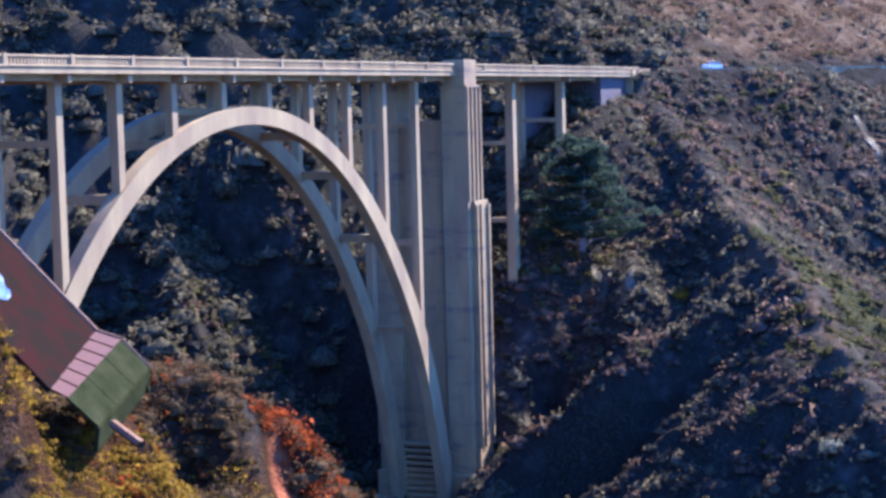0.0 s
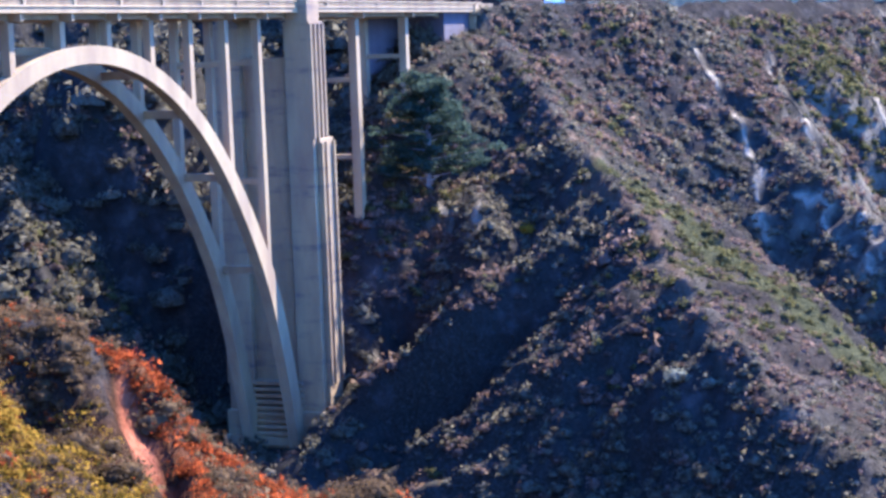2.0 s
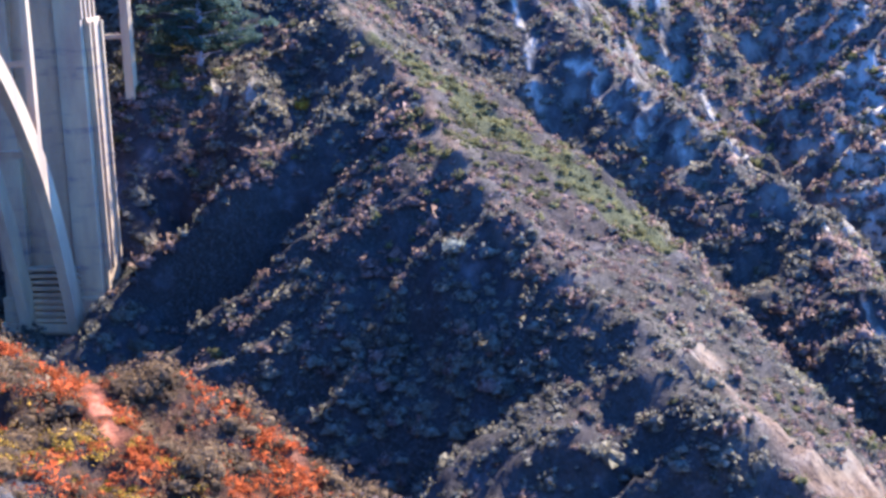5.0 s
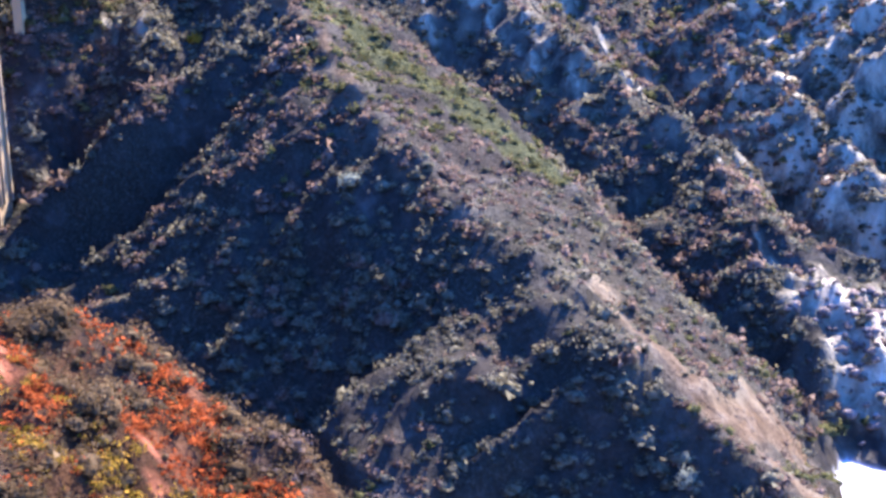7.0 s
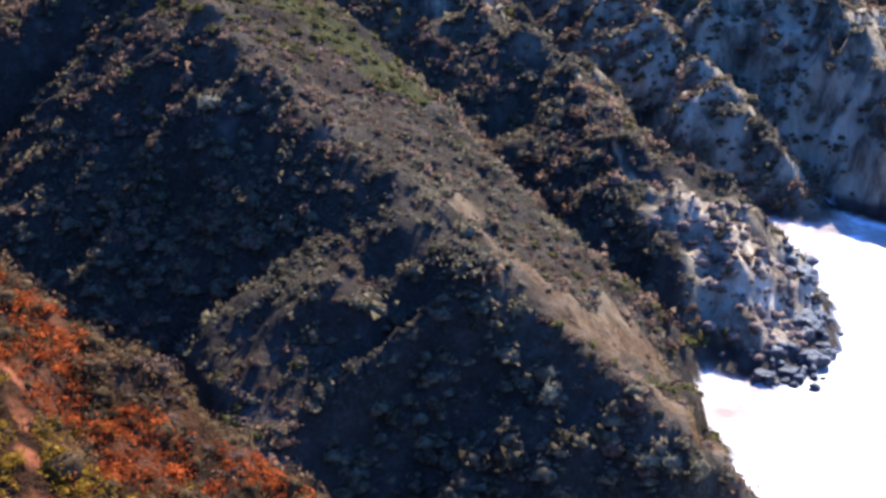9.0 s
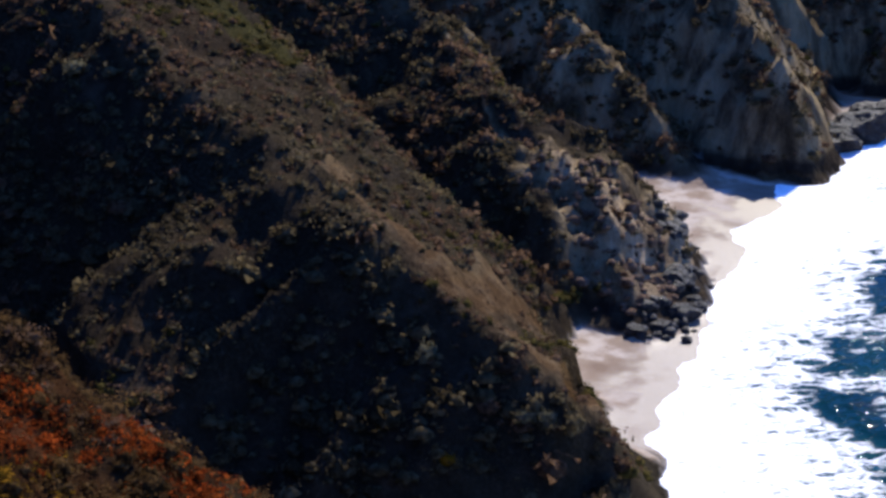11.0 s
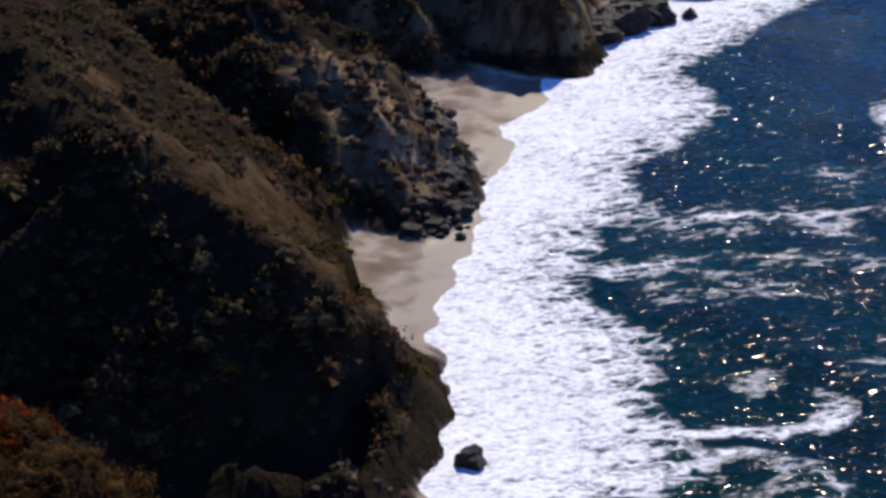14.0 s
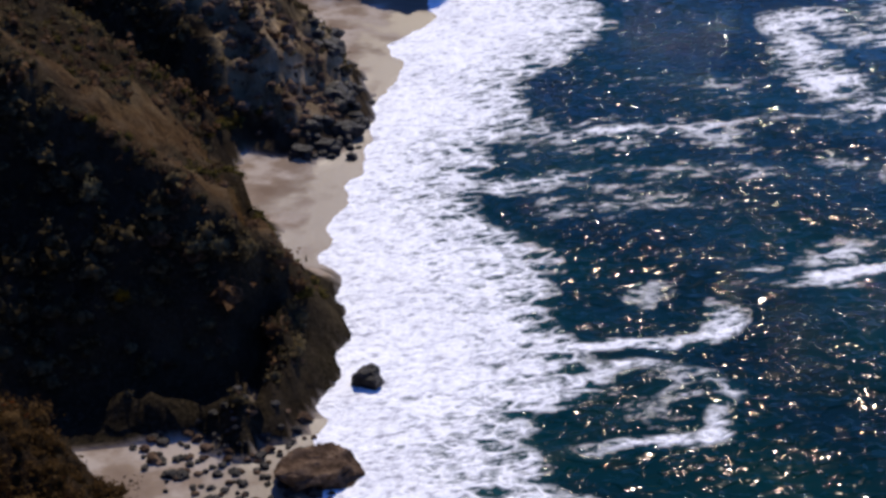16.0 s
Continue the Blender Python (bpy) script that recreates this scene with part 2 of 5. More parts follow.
def along(line, x, y):
    """Distance from a line in plan, the line's height there, and the side (left positive)."""
    best = np.full(x.shape, 1e9)
    z, side, run = np.zeros_like(x), np.zeros_like(x), np.zeros_like(x)
    past = 0.0
    for (ax, ay, az), (bx, by, bz) in zip(line, line[1:]):
        dx, dy = bx - ax, by - ay
        n = math.hypot(dx, dy)
        u = np.clip(((x - ax) * dx + (y - ay) * dy) / n ** 2, 0, 1)
        d = np.hypot(x - ax - u * dx, y - ay - u * dy)
        near = d < best
        best = np.where(near, d, best)
        z = np.where(near, az + u * (bz - az), z)
        side = np.where(near, np.sign(dx * (y - ay) - dy * (x - ax)), side)
        run = np.where(near, past + u * n, run)
        past += n
    return best, z, side, run


def fall(d, gentle, width, steep):
    return np.where(d < width, gentle * d, gentle * width + steep * (d - width))


# Crests of the spurs, from the road down to the shore: x, y, height.
SPUR_EDGE = [(132.9, -5.0, 76.5), (104.4, -24.7, 61.7), (81.9, -37.6, 55.2), (54.3, -51.8, 45.0), (31.1, -64.0, 36.7), (15.6, -75.8, 33.9),
             (8.4, -83.4, 29.9), (1.7, -89.3, 26.2), (-7.8, -94.9, 22.0), (-13.7, -102.2, 17.1), (-18.2, -107.8, 13.6), (-17.4, -109.8, 11.6), (-16.5, -111.6, 10.0)]
SPUR_BACK = [(151.5, -7.4, 76.8), (121.7, -32.3, 54.1), (95.5, -48.8, 47.5), (76.3, -61.6, 43.1), (60.4, -71.1, 39.3), (45.3, -81.0, 32.7),
             (31.7, -88.8, 27.8), (20.0, -97.1, 20.8), (11.9, -103.5, 15.0), (10.5, -107.0, 9.5), (9.5, -109.5, 5.0)]
SPUR_TIP = [(-17.0, -110.6, 10.4), (-16.5, -112.4, 7.6), (-17.5, -112.6, 5.4), (-20.0, -113.6, 3.0), (-22.6, -113.6, 1.2)]
CLIFF_FOOT = [(-6.0, -112.0, 8.0), (-17.0, -112.8, 6.0), (-25.0, -111.6, 5.0), (-30.5, -109.8, 4.0), (-33.8, -107.0, 3.0), (-32.5, -101.0, 3.5), (-31.0, -95.0, 4.0)]
THIRD_RIB = [(150.0, -137.0, 22.0), (137.3, -141.4, 16.0), (123.5, -143.1, 10.0), (112.2, -145.9, 3.9)]
NOSE_BACK = [(11.6, -82.3, 29.1), (12.4, -76.2, 28.1), (8.6, -71.8, 26.6), (5.1, -68.6, 24.6), (3.2, -64.0, 21.1), (1.3, -60.6, 18.1), (0.6, -58.1, 14.6), (1.1, -56.7, 12.1)]
NOSE_BROW = [(-2.7, -89.1, 27.3), (0.1, -84.2, 26.5), (-2.3, -78.7, 23.8), (-5.9, -75.6, 21.5), (-10.9, -72.7, 17.5), (-18.3, -69.3, 13.0), (-23.0, -67.8, 10.0)]
RAVINE_RIBS = [[(94.8, -13.6, 54.6), (80.5, -20.8, 48.7), (69.4, -22.8, 40.4), (63.3, -20.2, 31.8), (57.5, -17.6, 23.5), (48.2, -18.0, 18.0)],
               [(61.6, -44.3, 48.2), (53.6, -42.2, 42.6), (51.6, -38.0, 38.5), (48.8, -34.0, 33.1), (46.6, -29.8, 27.6)],
               [(33.1, -63.1, 40.0), (34.9, -54.6, 35.9), (32.1, -49.6, 30.3), (27.0, -46.5, 24.0)]]
SECOND_SPUR = [(165.0, -45.0, 58.0), (123.0, -74.7, 40.0), (110.0, -84.0, 33.5), (96.0, -97.0, 27.5), (73.9, -104.9, 22.1),
               (64.0, -111.5, 16.5), (58.0, -115.2, 14.6), (48.0, -117.7, 10.0), (38.0, -120.0, 5.0), (31.0, -120.2, 1.0)]
THIRD_SPUR = [(262.0, -85.0, 72.0), (205.0, -112.0, 50.0), (160.0, -131.0, 38.0), (128.0, -144.0, 27.0), (106.0, -151.0, 15.0), (98.5, -153.0, 4.0)]
COVE_CLIFF = [(195.0, -92.0, 36.0), (150.0, -112.0, 26.0), (118.0, -127.0, 14.0), (101.0, -134.0, 4.0)]
ABUTMENT_SPUR = [(138.0, 2.0, 79.0), (119.0, 1.0, 75.5), (102.0, 0.0, 67.0), (80.0, -0.5, 50.0), (68.0, -2.5, 39.0), (62.0, -8.0, 29.5), (53.5, -6.2, 26.0)]
FAR_HEAD = [(330.0, -135.0, 80.0), (235.0, -158.0, 52.0), (185.0, -176.0, 33.0), (160.0, -186.0, 18.0), (146.0, -190.0, 6.0)]
ROAD_LINE = [(-125.0, 3.4, 80.6), (137.0, 3.4, 80.6), (160.0, -9.0, 80.8), (218.0, -33.0, 81.0), (252.0, -48.0, 81.4), (330.0, -95.0, 83.0), (520.0, -190.0, 88.0), (900.0, -420.0, 96.0)]
CANYON_WALL = [(142.0, 6.0, 80.0), (168.0, 45.0, 118.0), (150.0, 105.0, 142.0), (95.0, 190.0, 165.0), (-20.0, 330.0, 190.0)]
BLUFF_BROW = [(-84.0, 30.0, 76.0), (-80.0, -10.0, 69.0), (-81.0, -30.0, 63.2), (-81.5, -38.6, 60.2), (-82.0, -45.2, 59.8), (-82.0, -52.0, 53.8), (-82.3, -57.9, 51.0),
              (-82.0, -64.7, 50.4), (-83.0, -72.0, 45.4), (-86.0, -82.0, 38.7), (-90.0, -90.0, 33.4), (-94.0, -96.0, 25.4), (-104.0, -108.0, 6.4), (-112.0, -118.0, -4.6)]
NORTH_LAND = [(-176.0, -97.0, 74.9), (-150.0, -35.0, 79.0), (-122.0, 3.0, 80.0), (-110.0, 60.0, 98.0), (-140.0, 200.0, 150.0)]
SHORE = [(-260.0, -190.0, 0.0), (-110.0, -121.0, 0.0), (-50.0, -110.0, 0.0), (-28.0, -113.5, 0.0), (-4.0, -118.5, 0.0), (12.0, -122.7, 0.0), (25.0, -127.0, 0.0), (36.0, -130.5, 0.0), (49.0, -133.5, 0.0),
         (57.0, -135.0, 0.0), (65.0, -140.0, 0.0), (80.0, -144.0, 0.0), (91.0, -150.0, 0.0), (97.0, -154.0, 0.0), (112.0, -157.0, 0.0), (131.0, -172.0, 0.0), (143.0, -195.0, 0.0), (176.0, -212.0, 0.0), (400.0, -420.0, 0.0), (2000.0, -1700.0, 0.0)]


BARE_GULLIES = [([(-85.2, -49.0, 0), (-86.9, -50.3, 0), (-88.3, -52.5, 0), (-91.1, -55.6, 0), (-93.0, -57.2, 0)], 1.35), ([(-90.0, -70.0, 0), (-97.0, -73.0, 0), (-108.0, -75.0, 0)], 0.45),
                ([(-86.0, -60.0, 0), (-93.0, -64.0, 0)], 0.7)]


def within(outline, x, y):
    """Whether points lie inside an outline in plan."""
    inside = np.zeros(x.shape, dtype=bool)
    for (ax, ay, _), (bx, by, _) in zip(outline, outline[1:] + outline[:1]):
        if ay != by:
            inside ^= ((ay > y) != (by > y)) & (x < (bx - ax) * (y - ay) / (by - ay) + ax)
    return inside


def smooth_max(layers, k):
    m = np.max(layers, axis=0)
    return m + k * np.log(np.sum([np.exp(np.clip((q - m) / k, -30, 0)) for q in layers], axis=0))


def land(x, y):
    """Height of the ground."""
    wx = x + 3.0 * fbm(x, y, 34.0, 3, 3)
    wy = y + 3.0 * fbm(x, y, 34.0, 3, 9)
    layers = []

    def carved(d, run, seed, deep=0.3):
        """Gullies that run down from a crest."""
        n = fbm(run / 1.0, d * 0.18, 11.0, 3, seed, 0.6)
        return 1 + deep * n * np.clip(d / 6, 0, 1)
    de, ze, s, r = along(SPUR_EDGE, x, y)
    db, zb, _, _ = along(SPUR_BACK, x, y)
    on_top = within(SPUR_EDGE + SPUR_BACK[::-1], x, y)
    layers.append(np.where(on_top, (ze * db + zb * de) / (de + db + 1e-6), ze - fall(de, 1.0 + 1.6 * np.clip((-106 - y) / 4, 0, 1), 60, 0.95) * carved(de, -0.87 * x - 0.49 * y + 5 * fbm(x, y, 15.0, 2, 23), 5, np.where(s < 0, 0.42, 0.25))))
    layers.append(np.where(on_top, -50, zb - fall(db, 1.2, 24, 0.8) * carved(db, -0.87 * x - 0.49 * y, 6, 0.2)))
    d, z, s, r = along([SPUR_EDGE[-1], SPUR_BACK[-1]], x, y)
    layers.append(np.where(on_top, -50, z - 1.7 * d))
    d, z, s, r = along(SPUR_TIP, x, y)
    layers.append(z - fall(d, 2.2, 6, 1.6))
    d, z, s, r = along(CLIFF_FOOT, x + 1.2 * fbm(x, y, 6.0, 3, 33, 0.6), y + 1.2 * fbm(x, y, 5.0, 3, 37, 0.6))
    layers.append(z - fall(d, 1.6, 2, 1.1))
    dn, zn, _, _ = along(NOSE_BACK, x, y)
    df, zf, _, rf = along(NOSE_BROW, x, y)
    on_shelf = within(NOSE_BACK + NOSE_BROW[::-1], x, y)
    layers.append(np.where(on_shelf, (zn * df + zf * dn) / (dn + df + 1e-6), np.maximum(zn - 1.05 * dn, zf - fall(df, 1.35, 12, 1.1) * carved(df, rf, 7, 0.2))))
    for rib_line in RAVINE_RIBS:
        d, z, _, r = along(rib_line, x + 1.5 * fbm(x, y, 9.0, 2, 27), y + 1.5 * fbm(x, y, 9.0, 2, 29))
        layers.append(z - 0.6 - fall(d, 0.75, 4, 1.15))
    d, z, s, r = along(SECOND_SPUR, x, y)
    layers.append(z - np.where(s > 0, np.where(x < 72, fall(d, 0.5, 11, 1.6), fall(d, 0.9, 3, 1.5)), np.where(x < 64, fall(d, 0.26, 8.0, 1.5), fall(d, 0.75, 16, 0.95))) * carved(d, r, 8))
    d, z, s, r = along(THIRD_SPUR, x, y)
    w = np.clip((x - 130) / 30, 0, 1)
    layers.append(z - fall(d, 1.0 - 0.3 * w, 6 + 20 * w, 1.7 - 0.5 * w) * carved(d, r, 10, 0.35))
    d, z, s, r = along(THIRD_RIB, x, y)
    layers.append(z - fall(d, 1.1, 4, 1.9) * carved(d, r, 19, 0.3))
    d, z, s, r = along(COVE_CLIFF, x, y)
    layers.append(z - fall(d, 0.9 - 0.15 * w, 6 + 6 * w, 1.6 - 0.4 * w) * carved(d, r, 12, 0.4))
    d, z, s, r = along(FAR_HEAD, x, y)
    layers.append(z - fall(d, 0.8, 8, 1.4) * carved(d, r, 14))
    d, z, s, r = along(ABUTMENT_SPUR, x, y)
    layers.append(z - fall(d, 0.5, 5, 0.95) * carved(d, r, 16))
    d, z, s, _ = along(ROAD_LINE[1:], wx, wy)
    ribs = 1 + 0.17 * fbm(wx, wy, 26.0, 3, 21, 0.55, True)
    hill = z + np.minimum(np.maximum(d - 7, 0) * 0.5, 150)
    sea_side = z - 0.4 - np.maximum(d - 5, 0) * 0.82 * ribs
    layers.append(np.where(s > 0, hill - 1.0 * np.clip(158 - x, 0, 400), sea_side))
    uneven = 0.84 * (1 + 0.22 * fbm(x, y, 40.0, 3, 41)) + 0.1 * fbm(wx, wy, 18.0, 2, 43, 0.5, True)
    layers.append(np.max([z - d * uneven for d, z, _, _ in (along(leg, wx, wy) for leg in zip(CANYON_WALL, CANYON_WALL[1:]))], axis=0) - 1.5 * np.maximum(6 - y, 0))
    d, z, s, _ = along(BLUFF_BROW, x, y)
    r = np.hypot(x + 176.0, y + 98.5)
    u = np.clip((d / (d + r + 1e-6) - 0.45) / 0.55, 0, 1) ** 1.3
    knoll = z + 0.02 * d + (74.9 - z) * u
    layers.append(np.where(s < 0, knoll, z - fall(d, 0.75, 5, 1.5)))
    d, z, s, _ = along(NORTH_LAND, x, y)
    layers.append(z - np.where(s > 0, fall(d, 0.05, 30, 0.7), fall(d, 0.5, 3, 1.1)))
    # beach, creek bed and sea floor
    d, z, s, _ = along(SHORE, x, y)
    layers.append(np.where(s > 0, np.minimum(0.055 * d, 2.2 + 0.1 * np.maximum(d - 60, 0)) - 0.1, -np.minimum(0.1 * d + 0.1, 9)))
    h = smooth_max(layers, 0.5)
    wild = np.clip((h - 2.0) / 5, 0, 1)
    h = h + wild * (0.55 * fbm(x, y, 9.0, 4, 61, 0.6, True) - 0.15 + 0.4 * fbm(x, y, 2.8, 2, 71))
    mound = np.clip(fbm(x, y, 4.2, 2, 131) + 0.15, 0, 1) + 0.6 * np.clip(fbm(x, y, 2.3, 2, 137), 0, 1)
    h = h + wild * 0.85 * mound * np.clip((x + 135) / 15, 0, 1)
    crag = wild * np.clip((x - 85) / 15, 0, 1) * np.clip((-55 - y) / 20, 0, 1) * np.clip((78 - h) / 8, 0, 1)
    h = h + crag * (1.7 * fbm(x, y, 8.0, 3, 77, 0.6, True) - 0.5)
    snout = wild * np.clip(1.4 - np.hypot(x - 47, (y + 121) * 1.3) / 18, 0, 1)
    h = h + snout * (2.1 * fbm(x * 0.6 + y * 0.5, y * 1.1, 6.0, 4, 87, 0.62, True) - 0.8)
    d = along(BARE_GULLIES[0][0], x + 0.8 * fbm(x, y, 4.0, 2, 97), y)[0]
    h = h - 1.9 * np.clip(1.25 - d / 1.3, 0, 1) + 0.6 * np.exp(-((d - 1.9) / 0.7) ** 2) * (1 + 0.8 * fbm(x, y, 2.2, 2, 205))
    # a steep brushy knob below the cottage
    h = h + 0.8 * np.exp(-((x + 86.5) ** 2 + (y + 46.5) ** 2) / 10) - 4.4 * np.exp(-((x + 91.2) ** 2 + (y + 46.3) ** 2) / 6.5)
    h = h + 11.0 * np.exp(-((x + 111.2) ** 2 + (y + 48.0) ** 2) / 12)
    # roadbed, cut flat
    d, z, s, _ = along(ROAD_LINE[1:], x, y)
    cut = np.clip((d - 5.0) / 3.0, 0, 1)
    h = np.where(x > 132, h * cut + np.minimum(h, z - 0.15) * (1 - cut), h)
    # room under the spans and at the foot of the camera
    under = (np.abs(y - 3.4) < 9) & (x > -100) & (x < 133)
    h = np.where(under, np.minimum(h, 76.0), h)
    out = np.maximum(np.maximum(38 - x, x - 61), np.maximum(1.4 * (-0.7 - y), y - 14))
    return np.minimum(h, 20.5 + 1.25 * np.maximum(out, 0) + 60 * np.clip((x - 61) / 6, 0, 1))


def spaced(parts, far_low, far_high):
    v = [parts[0][0]]
    for lo, hi, st in parts:
        v += list(np.arange(lo + st, hi + st * 0.5, st))
    st, low, high = parts[0][2], [v[0]], [v[-1]]
    while low[-1] > far_low:
        st *= 1.25
        low.append(low[-1] - st)
    st = parts[-1][2]
    while high[-1] < far_high:
        st *= 1.25
        high.append(high[-1] + st)
    return np.array(low[:0:-1] + v + high[1:])


def sheet(name, xs, ys, height, mat, layers):
    gx, gy = np.meshgrid(xs, ys)
    gz = height(gx, gy)
    n, m = len(xs), len(ys)
    co = np.stack([gx, gy, gz], -1).reshape(-1, 3)
    i = (np.arange(m - 1)[:, None] * n + np.arange(n - 1)).reshape(-1)
    quads = np.stack([i, i + 1, i + n + 1, i + n], -1)
    me = fast_mesh(name, co, quads)
    for key, values in layers(gx, gy, gz).items():
        a = me.attributes.new(key, "FLOAT", "POINT")
        a.data.foreach_set("value", np.ascontiguousarray(values.reshape(-1), dtype=np.float32))
    me.polygons.foreach_set("use_smooth", np.ones(len(quads), dtype=bool))
    me.materials.append(mat)
    return new(name, me), gz


def fast_mesh(name, co, faces):
    me = bpy.data.meshes.new(name)
    k = faces.shape[1]
    me.vertices.add(len(co))
    me.vertices.foreach_set("co", np.ascontiguousarray(co, dtype=np.float32).reshape(-1))
    me.loops.add(faces.size)
    me.loops.foreach_set("vertex_index", np.ascontiguousarray(faces, dtype=np.int32).reshape(-1))
    me.polygons.add(len(faces))
    me.polygons.foreach_set("loop_start", np.arange(0, faces.size, k, dtype=np.int32))
    me.update(calc_edges=True)
    return me


XS = spaced([(-190, -60, 0.8), (-60, 25, 1.25), (25, 80, 0.7), (80, 200, 1.2), (200, 290, 2.0)], -1500, 3500)
YS = spaced([(-240, -160, 2.0), (-160, -136, 1.1), (-136, -104, 0.7), (-104, -20, 1.1), (-20, 130, 1.7)], -3000, 2500)


HILL_CHUTES = [([(172, -34, 0), (163.8, -40.2, 0), (154.9, -44.9, 0), (146.2, -49.5, 0), (133.3, -52.5, 0)], 1.8), ([(197, -44, 0), (183, -47.5, 0), (178, -51, 0), (172, -56, 0)], 1.5), ([(145.3, -35, 0), (145.1, -41, 0), (143, -45, 0)], 1.2),
          ([(143, -56, 0), (136.2, -61.9, 0), (126, -66, 0)], 1.6), ([(178, -64, 0), (150, -67, 0), (129.9, -69.4, 0), (122, -71.9, 0)], 1.6), ([(124.8, -66.8, 0), (116.7, -74.7, 0), (109.5, -79.8, 0)], 2.0),
          ([(215, -60, 0), (185, -75, 0), (160, -88, 0)], 2.0)]
# Pale cliff streaks; the sunlit edges of ribs are painted in among them.
CLIFF_STREAKS = [([(137.5, -133.9, 0), (128.7, -137.2, 0), (117.8, -140.7, 0), (103.7, -144.5, 0)], 2.4), ([(138, -124.9, 0), (119.8, -125.7, 0), (114.7, -125, 0)], 1.6),
          ([(117, -144.8, 0), (125.9, -151.1, 0), (130, -157, 0)], 2.6), ([(70.9, -103.1, 0), (67.7, -105.5, 0), (61, -109, 0)], 1.3), ([(90.5, -97.1, 0), (80.7, -101.9, 0), (75.5, -104.3, 0)], 1.2)]
CHUTES = HILL_CHUTES + CLIFF_STREAKS
ROAD_CUT = [(164.0, 0.0, 0), (170.0, -2.0, 0), (180.0, -5.0, 0)]
PINK_SOIL = [[(101.0, -26.6, 0), (90.5, -32.0, 0), (85.6, -34.0, 0), (77.0, -38.5, 0), (65.4, -46.8, 0), (55.5, -51.3, 0), (48.4, -55.0, 0)], [(93.5, -38.2, 0), (90.0, -42.5, 0)]]
TURF_BAND = [(87.4, -35.6, 0), (80.5, -43.4, 0), (74.5, -50.5, 0), (65.6, -57.3, 0), (60.9, -63.2, 0), (54.2, -69.1, 0), (49.4, -73.8, 0), (43.8, -78.4, 0)]
ORANGE_BANDS = [[(-83.3, -69.0, 0), (-84.4, -70.6, 0), (-85.3, -71.7, 0)], [(-89.5, -69.8, 0), (-88.5, -70.8, 0)], [(-85.4, -51.7, 0), (-87.2, -53.5, 0), (-90.4, -55.7, 0)],
                [(-82.5, -55.5, 0), (-83.7, -57.5, 0), (-90.5, -62.0, 0)], [(-81.7, -51.6, 0), (-82.5, -52.3, 0)], [(-81.7, -45.7, 0), (-82.4, -48.0, 0), (-82.2, -49.5, 0)],
                [(-89.8, -76.4, 0), (-92.0, -76.4, 0)], [(-87.0, -80.7, 0), (-87.8, -81.6, 0), (-89.5, -85.5, 0)], [(-92.0, -64.2, 0), (-93.5, -65.2, 0)]]


def orange_band(x, y):
    u, v = x + 1.1 * fbm(x, y, 3.0, 2, 151), y + 1.1 * fbm(x, y, 3.0, 2, 157)
    return np.clip(1.5 - np.min([along(b, u, v)[0] for b in ORANGE_BANDS], axis=0) / 1.6, 0, 1)


PALE_TRAIL = [(9.1, -84.6, 0), (-2.8, -91.7, 0), (-8.0, -95.4, 0), (-11.7, -99.2, 0), (-15.0, -103.3, 0), (-16.5, -107.3, 0), (-13.2, -111.1, 0)]
PALE_SCAR = [(-8.0, -99.5, 0), (-1.5, -102.5, 0), (4.1, -105.3, 0), (14.0, -108.5, 0), (24.0, -110.5, 0)]
BARE_TIP = [(58.9, -113.6, 0), (54.0, -116.0, 0), (48.9, -118.5, 0), (44.0, -119.5, 0), (41.0, -121.0, 0), (35.2, -122.3, 0)]
RAVINE_SCARS = [[(89.0, -10.2, 0), (84.5, -11.4, 0)], [(98.0, -13.6, 0), (90.0, -15.5, 0), (83.6, -17.6, 0), (78.0, -18.4, 0)], [(63.0, -8.0, 0), (60.0, -8.6, 0)]]


def bare_trail(x, y):
    u, v = x - 2.0 + 1.5 * fbm(x, y, 5.0, 2, 191), y + 1.8 + 1.0 * fbm(x, y, 4.0, 2, 197)
    return np.minimum(along(PALE_TRAIL, u, v)[0], along(PALE_SCAR, u + 2.0, v - 1.8)[0] - 1.2)


def bare_strip(x, y):
    """Chutes, trails and pale soil where little grows."""
    gone = np.min([along(line, x, y)[0] / (0.75 * wide) for line, wide in CHUTES], axis=0) < 1
    gone = gone | (np.min([along(line, x, y)[0] for line in PINK_SOIL], axis=0) < 0.6) | (bare_trail(x, y) < 1.9)
    return gone | ((along(BARE_TIP, x, y)[0] < 7.5) & (x < 64)) | ((along(BARE_TIP, x, y)[0] < 10) & (along(SECOND_SPUR, x, y)[2] > 0))


